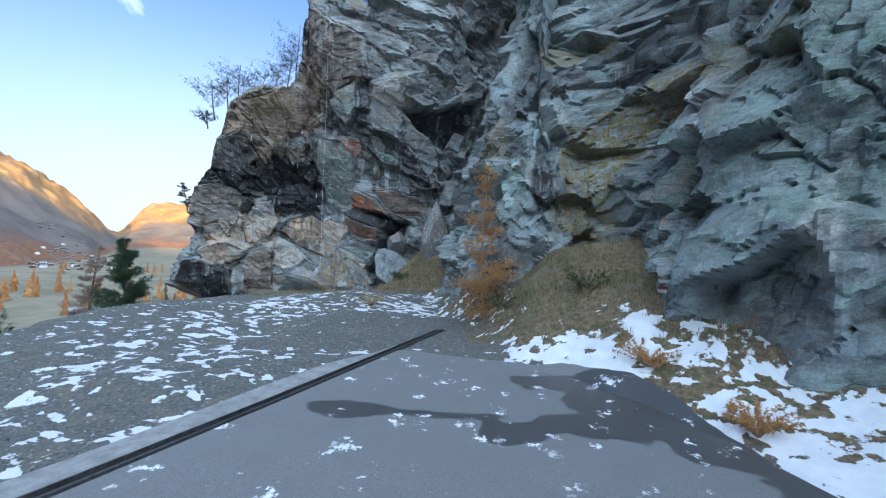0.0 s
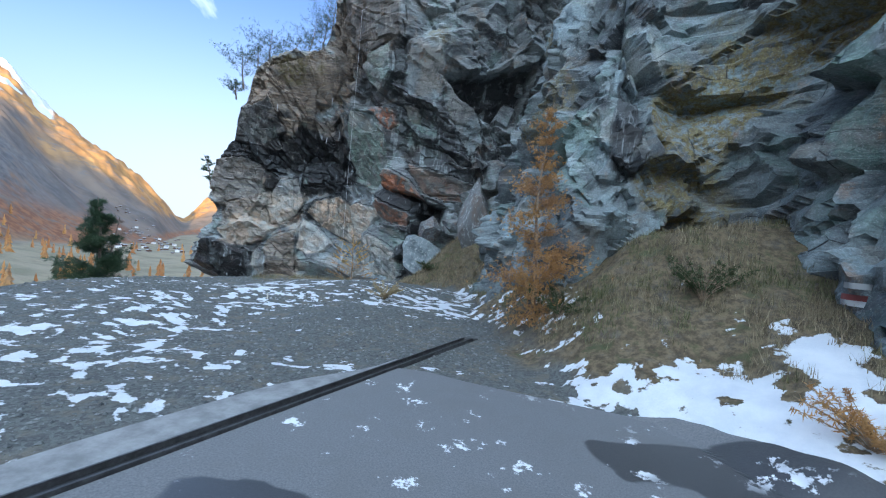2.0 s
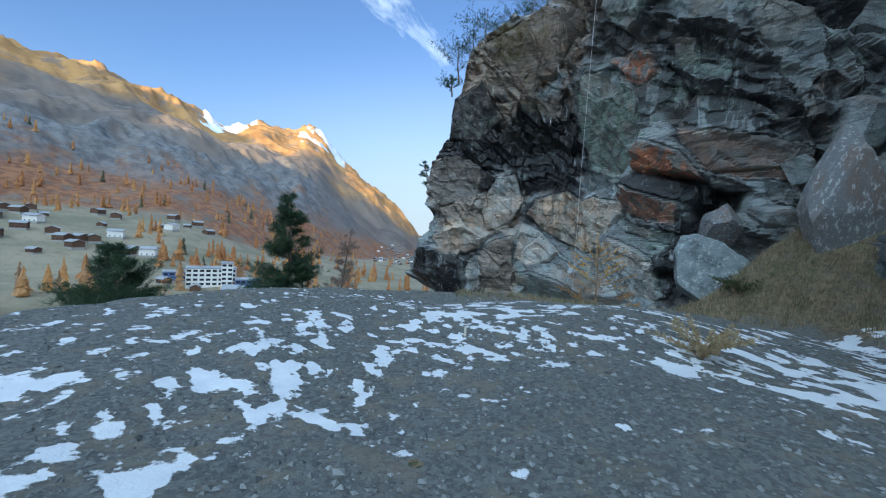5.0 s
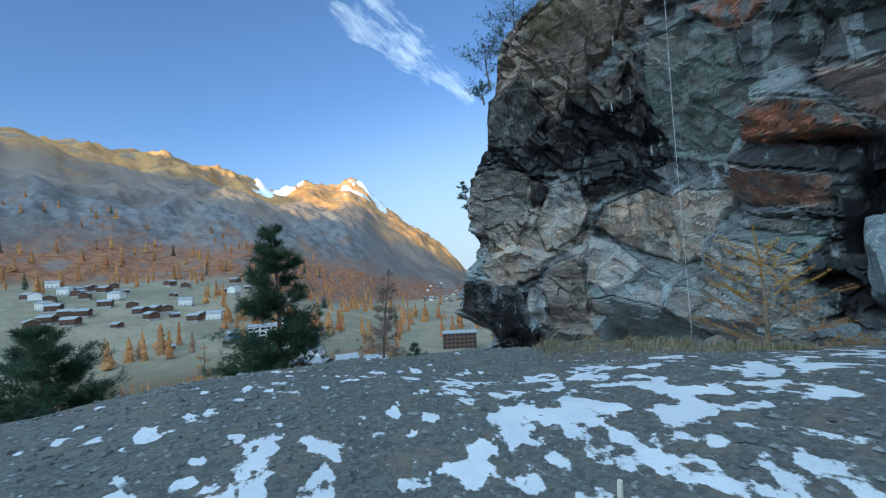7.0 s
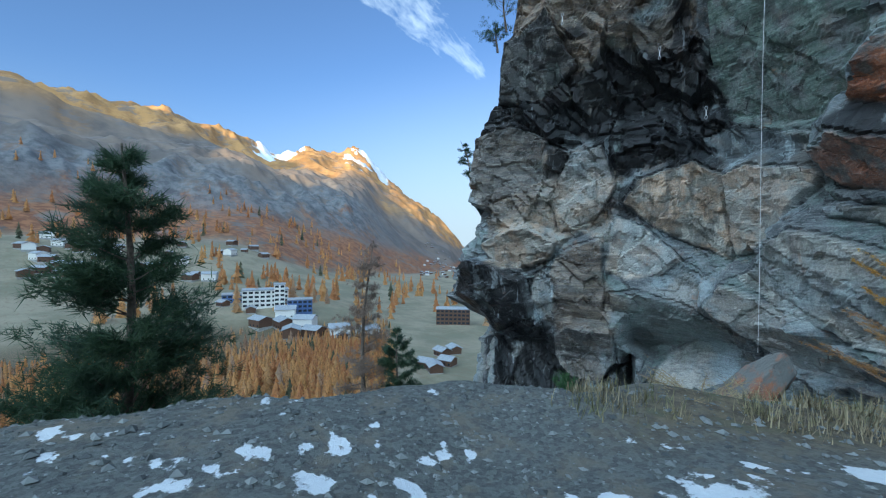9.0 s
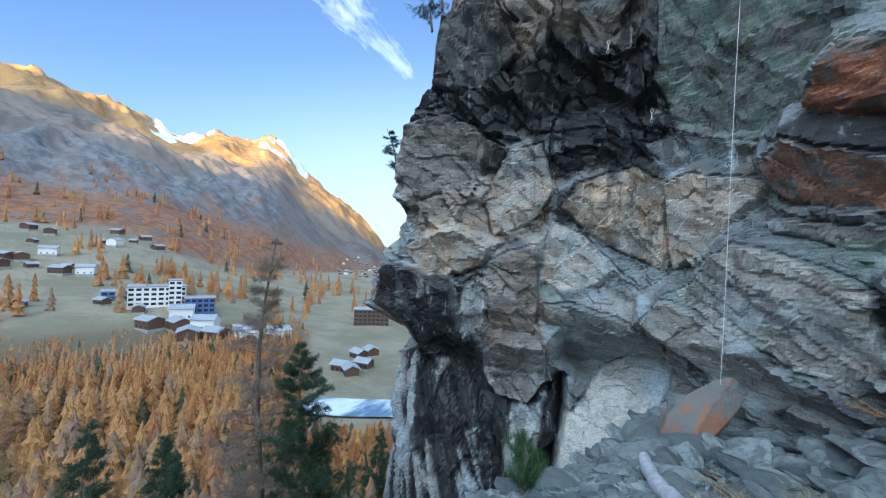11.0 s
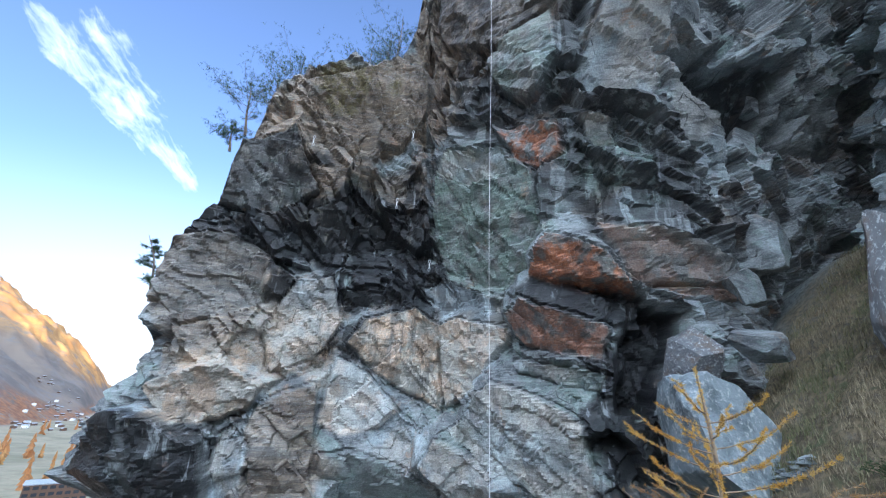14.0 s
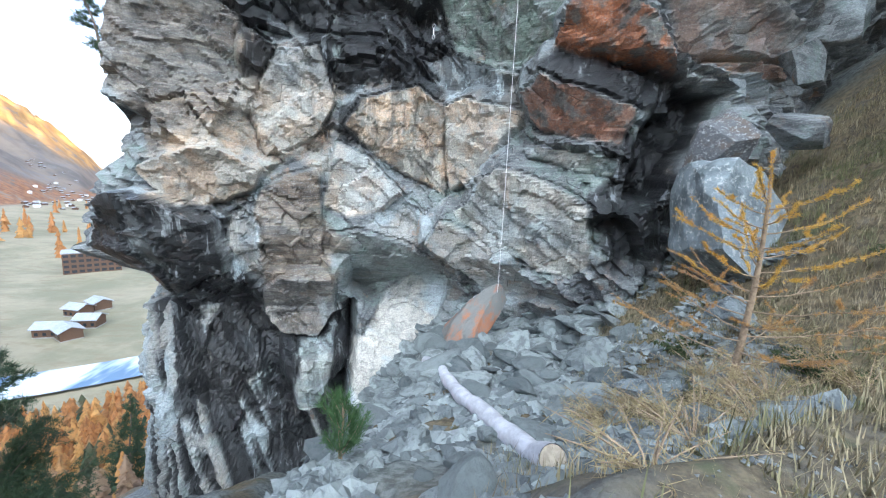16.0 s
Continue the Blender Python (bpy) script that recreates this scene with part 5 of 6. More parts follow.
def far_trees(rng, x, y, z, h, tone, tiers, points):
    """Conifers by the hundred: ragged tiers of drooping boughs, one above another, round a stem. Arrays of points, triangles and tones."""
    n = len(x)
    k = (np.arange(tiers)[None] + rng.uniform(-0.25, 0.25, (n, tiers))) / tiers * 0.90 + 0.08
    wide = rng.uniform(0.20, 0.30, (n, 1)) * h[:, None]
    reach = wide * (0.06 + (1 - k) ** 0.8) * rng.uniform(0.75, 1.15, (n, tiers))
    a = (np.arange(points)[None, None] + rng.uniform(-0.35, 0.35, (n, tiers, points))) / points * 2 * np.pi + rng.uniform(0, 6.3, (n, tiers, 1))
    out = reach[..., None] * rng.uniform(0.45, 1.2, (n, tiers, points))
    step = h[:, None] / tiers
    ring = np.stack([x[:, None, None] + np.cos(a) * out, y[:, None, None] + np.sin(a) * out,
                     z[:, None, None] + (k * h[:, None])[..., None] - 0.45 * out * rng.uniform(0.3, 1.3, out.shape)], -1)
    top = np.stack([x[:, None] + 0.05 * reach * rng.normal(size=k.shape), y[:, None] + 0.05 * reach * rng.normal(size=k.shape), z[:, None] + k * h[:, None] + 1.35 * step * rng.uniform(0.8, 1.2, k.shape)], -1)
    v = np.concatenate([top[:, :, None], ring], 2)
    i = np.arange(points)
    tri = np.stack([0 * i, i + 1, (i + 1) % points + 1], -1)
    f = (np.arange(n * tiers)[:, None, None] * (points + 1) + tri[None]).reshape(-1, 3)
    tn = np.clip(tone[:, None, None] + rng.uniform(-0.05, 0.05, (n, tiers, 1)) + 0 * v[..., 0], 0, 1).ravel()
    v = v.reshape(-1, 3)
    # stems
    sv = np.stack([np.stack([x - 0.012 * h, y, z - 0.5], -1), np.stack([x + 0.012 * h, y, z - 0.5], -1), np.stack([x, y, z + 0.9 * h], -1)], 1).reshape(-1, 3)
    sf = np.arange(len(sv)).reshape(-1, 3) + len(v)
    return np.vstack([v, sv]), np.vstack([f, sf]), np.concatenate([tn, np.full(len(sv), 0.66)])


def build_woods():
    rng = np.random.default_rng(12)
    n = 8200
    az = np.where(rng.random(n) < 0.6, rng.uniform(48, 98, n), rng.uniform(30, 112, n))
    r = np.where(rng.random(n) < 0.6, np.sqrt(rng.uniform(55 ** 2, 290 ** 2, n)), 22 * np.exp(rng.uniform(0, math.log(1100 / 22), n)))
    # a belt along the near bank of the river
    az[:420], r[:420] = rng.uniform(33, 51, 420), np.sqrt(rng.uniform(58 ** 2, 106 ** 2, 420))
    x, y = -8 - r * np.sin(np.radians(az)), 16 + r * np.cos(np.radians(az))
    dense = np.where(r < 150, 1.0, np.where(r < 260, 0.95, 0.75))
    field = (az < 50) & (r > 118) & (r < 240)
    river = (az < 52) & (r > 106) & (r < 150)
    village = (az > 50) & (r > 262) & (r < 600) & (fbm(x * 0.012, y * 0.012, octaves=2, seed=4) < 0.15)
    open_meadow = (az < 50) & (r > 240) & (r < 420) & (fbm(x * 0.01, y * 0.01, octaves=2, seed=9) < -0.25)
    clump = fbm(x * 0.02, y * 0.02, octaves=2, seed=14)
    keep = (rng.random(n) < dense * np.clip(0.75 + 0.5 * clump, 0.1, 1)) & ~field & ~river & ~village & ~open_meadow
    keep &= ~((r < 32) & (az < 50)) & (r > 26)
    x, y, r, az = x[keep], y[keep], r[keep], az[keep]
    z = ground_height(x, y)[0]
    h = np.where(r < 60, rng.uniform(6, 11, len(x)), rng.uniform(11, 21, len(x)))
    # none stands high enough to hide the meadow or the village
    lid = np.interp(r, [26, 60, 110, 150, 210, 300], [29, 25, 20, 16, 13, 9.5]) + np.interp(az, [30, 46, 52], [3, 3, 0])
    lid = np.tan(np.radians(np.minimum(lid, 30)))
    h = np.minimum(h, np.where(r < 300, (-0.3 - r * lid - z) * rng.uniform(0.6, 1.02, len(x)), 99))
    tall = (h > 3) & ~((r > 980) & (az > 50))
    x, y, z, r, az, h = x[tall], y[tall], z[tall], r[tall], az[tall], h[tall]
    # stands of one tint: gold, rust, and grey-brown ones that have shed
    tone = np.clip(0.30 + 0.34 * fbm(x * 0.025, y * 0.025, octaves=2, seed=17) + rng.normal(0, 0.20, len(x)), 0, 0.68)
    green = (rng.random(len(x)) < np.where(r < 70, 0.22, 0.05))
    tone = np.where(r > 330, 0.45 * tone, tone)
    tone = np.where(green, 0.95, tone)
    close = (r < 75) & (np.cumsum(r < 75) % 12 == 0)
    rest = ~close
    mass = []
    for lo, hi, n in ((0, 60, 22), (60, 110, 16), (110, 200, 13), (200, 330, 10), (330, 2000, 6)):
        k = rest & (r >= lo) & (r < hi)
        mass.append(far_trees(rng, x[k], y[k], z[k], h[k], tone[k], n, 11 if lo < 200 else 7))
    v, f = merged([m[:2] for m in mass])
    tn = np.concatenate([m[2] for m in mass])
    tagged(soup("larch_woods", v, f, WOODS, tone=tn), "golden autumn larch woods with dark pines", "woods", kind="stuff")
    # a few models for the trees that stand nearest
    models = []
    for k, t in enumerate((0.05, 0.25, 0.5, 0.95, 0.92)):
        kind = "pine_tree" if t > 0.8 else "larch_tree"
        tree = tagged(new(kind), "dark green pine among the larches" if t > 0.8 else ("golden larch in autumn needles", "orange larch in autumn needles", "brown larch losing its needles")[k], "tree", "trees below the terrace")
        one = np.ones(1)
        v, f, tn = far_trees(rng, 0 * one, 0 * one, 0 * one, one, t * one, 30, 16)
        soup("crown", v[:-3], f[:-1], WOODS, tree, tone=tn[:-3])
        s = np.linspace(0, 1, 6)
        soup("trunk", *tube(np.stack([0 * s, 0 * s, s * 0.95 - 0.04], -1), 0.016 * (1 - s) + 0.001, 6), BARK, tree)
        models.append(tree)
    used = set()
    for a, b, c, d, g in zip(x[close], y[close], z[close], h[close], green[close]):
        k = int(rng.integers(3, 5)) if g else int(rng.integers(0, 3))
        m = pose(a, b, c, 0, 0, rng.uniform(0, 360))
        tree = models[k] if k not in used else copy_thing(models[k], m)
        tree.matrix_basis = m @ Matrix.Scale(d, 4)
        used.add(k)


build_woods()


# ---- village and river ----
def box(bm, x0, x1, y0, y1, z0, z1):
    vs = [bm.verts.new(p) for p in ((x0, y0, z0), (x1, y0, z0), (x1, y1, z0), (x0, y1, z0), (x0, y0, z1), (x1, y0, z1), (x1, y1, z1), (x0, y1, z1))]
    for q in ((0, 3, 2, 1), (4, 5, 6, 7), (0, 1, 5, 4), (1, 2, 6, 5), (2, 3, 7, 6), (3, 0, 4, 7)):
        bm.faces.new([vs[i] for i in q])


WHITE = plain("white_render", (0.72, 0.71, 0.68), 0.85, 0.08, 2)
TIMBER = plain("dark_timber", (0.10, 0.055, 0.035), 0.8, 0.35, 6)
SLATE = plain("frosted_slate", (0.30, 0.32, 0.35), 0.6, 0.35, 3)
BLUE = plain("blue_cladding", (0.07, 0.12, 0.28), 0.6, 0.15, 2)
PANE = plain("dark_window", (0.03, 0.035, 0.045), 0.15, 0.2, 2, bump=0)
STONE = plain("field_stone", (0.30, 0.30, 0.29), 0.85, 0.3, 3)


def house(label, w, d, h, wall_mat, roof_mat, pitch=0.38, base=0.9, group="valley houses"):
    """A chalet: stone base, walls with gables, two roof planes with eaves, windows on both long fronts."""
    ob = tagged(new("house"), label, "house", group)
    bm = bmesh.new()
    box(bm, -w / 2 - 0.05, w / 2 + 0.05, -d / 2 - 0.05, d / 2 + 0.05, -2.0, base)
    part("base", bm, STONE, ob)
    bm = bmesh.new()
    box(bm, -w / 2, w / 2, -d / 2, d / 2, base, h)
    rise = pitch * d / 2
    for x in (-w / 2, w / 2):
        vs = [bm.verts.new(p) for p in ((x, -d / 2, h), (x, d / 2, h), (x, 0, h + rise))]
        bm.faces.new(vs if x > 0 else vs[::-1])
    part("wall", bm, wall_mat, ob)
    bm = bmesh.new()
    for s in (-1, 1):
        a, b = Vector((0, 0, h + rise + 0.12)), Vector((0, s * (d / 2 + 0.7), h - 0.7 * pitch + 0.12))
        vs = [bm.verts.new((x, p.y, p.z + t)) for t in (0, 0.28) for x, p in ((-w / 2 - 0.6, a), (w / 2 + 0.6, a), (w / 2 + 0.6, b), (-w / 2 - 0.6, b))]
        for q in ((0, 1, 2, 3), (7, 6, 5, 4), (0, 4, 5, 1), (1, 5, 6, 2), (2, 6, 7, 3), (3, 7, 4, 0)):
            bm.faces.new([vs[i] for i in q])
    bmesh.ops.recalc_face_normals(bm, faces=bm.faces)
    part("roof", bm, roof_mat, ob)
    for s in (-1, 1):
        for k in range(3):
            bm = bmesh.new()
            x = -w / 2 + w * (k + 0.5) / 3
            y = s * (d / 2 + 0.02)
            box(bm, x - 0.5, x + 0.5, y - 0.06, y + 0.06, base + 0.5, base + 1.6)
            part("window", bm, PANE, ob)
    return ob


chalets = [house("dark timber chalet with a frosted slate roof", 11, 9, 5.5, TIMBER, SLATE), house("white-walled house with a frosted slate roof", 12, 10, 6.5, WHITE, SLATE), house("small dark timber barn with a pale roof", 7, 6, 3.4, TIMBER, SLATE, 0.45, 0.5)]
rng = np.random.default_rng(3)
spots = [(-230, 125, 0), (-238, 138, 1), (-222, 135, 0), (-214, 147, 1), (-209, 146, 2), (-246, 128, 0), (-262, 137, 1), (-286, 124, 2), (-318, 117, 2), (-336, 84, 2), (-330, 150, 0), (-424, 140, 1), (-470, 112, 0), (-485, 132, 1), (-452, 96, 0), (-440, 70, 2), (-500, 90, 0),
         (-256, 118, 0), (-204, 160, 1), (-560, 60, 0), (-530, 30, 1), (-575, 20, 0), (-545, 84, 1), (-590, 48, 1), (-500, 40, 2), (-470, 20, 0), (-610, 90, 0), (-640, 40, 1), (-133, 146, 2), (-141, 148, 2), (-150, 169, 2), (-149.5, 178, 2), (-136, 158, 2)]
first = {}
for x, y, k in spots:
    m = pose(x, y, on_ground(x, y), 0, 0, rng.uniform(-35, 35) + 60 * (k == 1))
    ob = copy_thing(chalets[k], m) if k in first else chalets[k]
    ob.matrix_basis = m
    first[k] = ob
# scattered houses on the upper meadow
for i in range(28):
    a, r = radians(rng.uniform(66, 90)), rng.uniform(430, 640)
    x, y = -8 - r * math.sin(a), 16 + r * math.cos(a)
    copy_thing(chalets[(0, 2, 0, 1)[int(rng.integers(0, 4))]], pose(x, y, on_ground(x, y), 0, 0, rng.uniform(0, 180)))
# the far village down the valley
for i in range(70):
    a, r = radians(rng.uniform(39.0, 46.0)), rng.uniform(950, 1900)
    x, y = -8 - r * math.sin(a), 16 + r * math.cos(a)
    far_house = copy_thing(chalets[(0, 2, 0, 1)[int(rng.integers(0, 4))]], pose(x, y, on_ground(x, y), 0, 0, rng.uniform(0, 180)))
    far_house.matrix_basis = far_house.matrix_basis @ Matrix.Scale(0.75, 4)


def block(label, floors, w, d, wall_mat, bays, category="building"):
    """A flat-roofed block with bands of windows and a roof edge."""
    ob = tagged(new("apartment_building"), label, category)
    h = 3.0 * floors
    bm = bmesh.new()
    box(bm, -w / 2, w / 2, -d / 2, d / 2, -3, h)
    part("wall", bm, wall_mat, ob)
    bm = bmesh.new()
    box(bm, -w / 2 - 0.4, w / 2 + 0.4, -d / 2 - 0.4, d / 2 + 0.4, h, h + 0.6)
    part("roof", bm, SLATE, ob)
    for fl in range(floors):
        for k in range(bays):
            bm = bmesh.new()
            x = -w / 2 + w * (k + 0.5) / bays
            box(bm, x - 0.34 * w / bays, x + 0.34 * w / bays, -d / 2 - 0.12, -d / 2 + 0.1, 3 * fl + 0.9, 3 * fl + 2.4)
            part("window", bm, PANE, ob)
    return ob


def face_us(ob, x, y, dz=0.0):
    ob.matrix_basis = pose(x, y, on_ground(x, y) + dz, 0, 0, 90 + math.degrees(math.atan2(y - 16, x + 8)) - 180)
    return ob


face_us(block("large white hotel with window bands and flat roofs", 4, 30, 14, WHITE, 8), -296, 138)
face_us(block("tall white stair tower of the hotel", 6, 7, 8, WHITE, 2), -280, 141)
face_us(block("lower blue-clad wing beside the white hotel", 2, 22, 12, BLUE, 6), -331, 132)
face_us(block("low blue and white annexe with a flat roof", 3, 16, 10, BLUE, 5), -268, 150)
face_us(block("long dark hotel with balconied front in the trees", 4, 26, 12, TIMBER, 8), -214, 250)


def water_material():
    s = Shader("river_water", 0.12)
    s.bump(s.noise(0.6, 4), 0.3, 0.1)
    return s.done(s.mix(s.ramp(s.noise(0.08, 4, 0.6, (1, 0.3, 1)), 0.42, 0.6), (0.10, 0.16, 0.24), (0.62, 0.68, 0.74)))


def build_river():
    t = np.linspace(0.44, 1, 60)[:, None]
    c = np.linspace(-0.5, 0.5, 8)[None]
    sx = np.hypot(230, 150)
    x = -240 + 230 * t - 150 / sx * 15 * c
    y = 32 + 150 * t + 230 / sx * 15 * c
    z = ground_height(x, y)[0].mean(1, keepdims=True) + 0.9 + 0 * x
    return sheet("river_water", x[:, ::-1], y[:, ::-1], z, water_material())


tagged(build_river(), "pale blue shallow river across the meadow", "water", kind="structure")


# ---- under the crag: log, boulders, scree, rope ----
def rock_mesh(name, seed, sub=3, flat=0.75, rough=0.16, cuts=9):
    """An angular stone: a ball cut by planes, with a worn surface."""
    rng = np.random.default_rng(seed)
    bm = bmesh.new()
    bmesh.ops.create_icosphere(bm, subdivisions=sub, radius=1)
    planes = [(Vector(rng.normal(size=3)).normalized(), rng.uniform(0.40, 0.68)) for _ in range(cuts)]
    for v in bm.verts:
        p = v.co.copy()
        for n, d in planes:
            k = p.dot(n)
            if k > d:
                p -= n * (k - d)
        p *= 1 + rough * noise.noise(p * 1.7 + Vector((seed, 0, 0))) + 0.4 * rough * noise.noise(p * 5 + Vector((0, seed, 0)))
        v.co = Vector((p.x, p.y, p.z * flat))
    me = bpy.data.meshes.new(name)
    bm.to_mesh(me)
    bm.free()
    return me


def stone_material(name, a, b, c, lichen=0.0, pieces=False):
    s = Shader(name, 0.85)
    col = s.mix(s.island() if pieces else s.random(), a, b)
    col = s.mix(s.math("MULTIPLY", s.ramp(s.noise(2.5, 6, 0.65), 0.44, 0.62), 0.85), col, c)
    if lichen:
        col = s.mix(s.math("MULTIPLY", s.ramp(s.noise(16, 6, 0.75), 0.54, 0.6), lichen), col, (0.50, 0.52, 0.52))
    s.bump(s.noise(3.5, 7, 0.7), 0.8, 0.16)
    s.bump(s.noise(30, 5, 0.7), 0.4, 0.02)
    return s.done(col)


SCREE = stone_material("scree_stone", (0.10, 0.12, 0.125), (0.36, 0.40, 0.40), (0.17, 0.19, 0.195))
CHIPS = stone_material("scree_chip", (0.07, 0.082, 0.088), (0.38, 0.42, 0.42), (0.16, 0.18, 0.185), 0, True)
LICHEN = stone_material("lichened_rock", (0.15, 0.155, 0.165), (0.18, 0.185, 0.19), (0.17, 0.135, 0.115), 0.8)
BLUEGREY = stone_material("blue_grey_rock", (0.21, 0.25, 0.27), (0.25, 0.29, 0.31), (0.10, 0.12, 0.13), 0.7)


def boulder(label, x, y, z, sx, sy, sz, material, seed, turn=(0, 0, 0), cuts=9):
    me = rock_mesh("boulder", seed, 5, 1.0, 0.10, cuts + 7)
    me.materials.append(material)
    ob = tagged(new("boulder", me), label, "boulder")
    ob.matrix_basis = pose(x, y, z, *turn) @ Matrix.Diagonal((sx, sy, sz, 1))
    return ob


QUICKDRAWS = [(-9.81, 26.87, 7.45), (-9.16, 28.08, 3.6), (-10.24, 27.52, 5.4), (-12.65, 26.26, 6.75)]


boulder("blue-grey angular boulder in dry grass", -3.15, 24.5, -1.15, 2.0, 1.4, 1.75, BLUEGREY, 3, (0, 20, 15))
boulder("lichen-crusted block with a rust-coloured end", -3.45, 25.0, 0.7, 0.95, 0.85, 0.85, LICHEN, 6, (0, -50, 20))
boulder("dark lichened rock buttress beside the grass slope", -1.3, 22.2, 1.0, 1.2, 1.2, 2.8, LICHEN, 7)
boulder("grey block on the grassy slope", -2.2, 24.6, 0.9, 0.7, 0.6, 0.5, ROCK, 9)
boulder("grey angular block wedged in the gully", -1.6, 25.6, 2.4, 0.8, 0.6, 0.6, ROCK, 13, (0, 20, 30))
boulder("dark block wedged in the gully", -0.4, 26.4, 4.0, 1.2, 0.9, 1.0, ROCK, 15, (0, -15, 10))
boulder("pale angular block high in the gully", -0.2, 26.6, 6.6, 1.1, 0.9, 0.9, ROCK, 17, (0, 30, 50))
boulder("rust-stained block high in the gully", 0.6, 27.0, 8.6, 1.2, 0.9, 1.1, ROCK, 19, (10, -25, 0))
boulder("low grey stone in the dry grass", -5.0, 22.0, -1.75, 0.45, 0.4, 0.25, BLUEGREY, 21)
boulder("flat blue-grey slab in the dry grass", -6.4, 21.0, -2.35, 0.5, 0.35, 0.2, BLUEGREY, 23)
boulder("pale rust-stained rib of rock at the foot of the face", -7.95, 26.2, -3.7, 0.8, 0.8, 1.75, stone_material("rusty_rib", (0.20, 0.20, 0.195), (0.22, 0.22, 0.21), (0.42, 0.165, 0.08)), 11, (0, 22, 0), 2)


def build_log():
    ob = tagged(new("fallen_log"), "bleached grey fallen trunk lying on the scree", "log")
    a, b = np.array([-8.9, 24.4, -3.75]), np.array([-7.75, 20.0, -2.6])
    t = np.linspace(0, 1, 30)[:, None]
    p = a + (b - a) * t + 0.03 * np.stack([np.sin(t[:, 0] * 9), np.cos(t[:, 0] * 7), np.sin(t[:, 0] * 5)], -1)
    p[:, 2] = np.maximum(p[:, 2], on_ground(p[:, 0], p[:, 1]) + 0.10)
    v, f = tube(p, 0.085 + 0.035 * t[:, 0] + 0.01 * np.sin(t[:, 0] * 40), 12)
    soup("trunk", v, f, plain("bleached_wood", (0.46, 0.46, 0.50), 0.8, 0.25, 5, 0, 0.6, 0.02), ob, flat=False)
    for end in (0, -1):
        bm = bmesh.new()
        bmesh.ops.create_circle(bm, cap_ends=True, radius=0.085 if end == 0 else 0.12, segments=12)
        d = Vector(p[end] - p[1 if end == 0 else -2]).to_track_quat("Z", "Y").to_matrix().to_4x4()
        bmesh.ops.transform(bm, matrix=Matrix.Translation(p[end]) @ d, verts=bm.verts)
        part("cut_end", bm, plain("cut_wood", (0.40, 0.34, 0.27), 0.85, 0.2, 20), ob)
    return ob


build_log()


def build_rope():
    ob = tagged(new("climbing_rope"), "thin white rope hanging down the rock face", "rope")
    white = plain("rope_white", (0.80, 0.80, 0.80), 0.7, 0.05, 30, bump=0)
    t = np.linspace(0, 1, 40)
    v, f = tube(np.stack([-7.62 + 0.015 * np.sin(t * 8), 24.38 + 0 * t, 11.0 - 13.3 * t], -1), np.full(40, 0.005), 6)
    soup("hanging_line", v, f, white, ob, flat=False)
    v, f = tube(np.stack([-7.62 + 1.3 * t, 24.38 + 0.9 * t, 11.0 + 1.9 * t], -1), np.full(40, 0.005), 6)
    soup("anchor_line", v, f, white, ob, flat=False)
    return ob


build_rope()


def quickdraw(x, y, z):
    ob = tagged(new("quickdraw"), "pale sling with two metal clips on the rock", "quickdraw", "quickdraws on the face")
    for k, (h, r) in enumerate(((0.0, 0.032), (-0.26, 0.032))):
        a = np.linspace(0, 2 * np.pi, 13)
        v, f = tube(np.stack([r * np.sin(a), 0 * a, h + 1.7 * r * np.cos(a)], -1), np.full(13, 0.008), 5)
        soup("clip", v, f, plain("clip_metal", (0.6, 0.6, 0.62), 0.35, 0.1, 20, 0.9, bump=0), ob, flat=False)
    bm = bmesh.new()
    box(bm, -0.014, 0.014, -0.004, 0.004, -0.21, -0.05)
    part("sling", bm, plain("sling_white", (0.75, 0.75, 0.73), 0.8, 0.05, 30, bump=0), ob)
    ob.matrix_basis = pose(x, y, z)
    return ob


for x, y, z in QUICKDRAWS:
    quickdraw(x, y, z)


def stones():
    """Scree in the hollow: the larger stones one by one, the small ones as a mass."""
    rng = np.random.default_rng(21)
    shapes = [rock_mesh("stone", 50 + k, 2, 0.6, 0.15, 7) for k in range(8)]
    for me in shapes:
        me.materials.append(SCREE)
    heap = tagged(new("scree"), "heap of blue-grey broken slabs under the crag", "scree", kind="structure")
    n = 0
    while n < 290:
        x, y = rng.uniform(-11.0, -3.6), rng.uniform(18.6, 28.2)
        if crest_side(np.float64(x), np.float64(y)) < 0.5:
            continue
        if rng.random() > 0.25 + 0.75 * (y - 18) / 8 or x > np.interp(y, [18, 25, 26.5, 28], [-6.5, -5.0, -4.0, -3.6]):
            continue
        s = rng.uniform(0.09, 0.30) * (1.35 if y > 22 else 0.9)
        ob = new("stone", shapes[int(rng.integers(0, 8))])
        ob.parent = heap
        ob.matrix_basis = pose(x, y, on_ground(x, y) + 0.3 * s, rng.uniform(-32, 32), rng.uniform(-32, 32), rng.uniform(0, 360)) @ Matrix.Diagonal((s * 1.4, s, s * 0.7, 1))
        n += 1
    # small chips: flattened octahedra
    m = 26000
    x, y = rng.uniform(-11.5, -3.0, m), rng.uniform(17.8, 28.5, m)
    k = (fbm(x * 0.8, y * 0.8, octaves=2, seed=3) > -0.25) & (crest_side(x, y) > 0.4)
    x, y = x[k], y[k]
    chips("scree_chips", rng, x, y, 0.02 + 0.12 * rng.random(len(x)) ** 2, CHIPS, "small grey rock chips between the slabs", "scree")


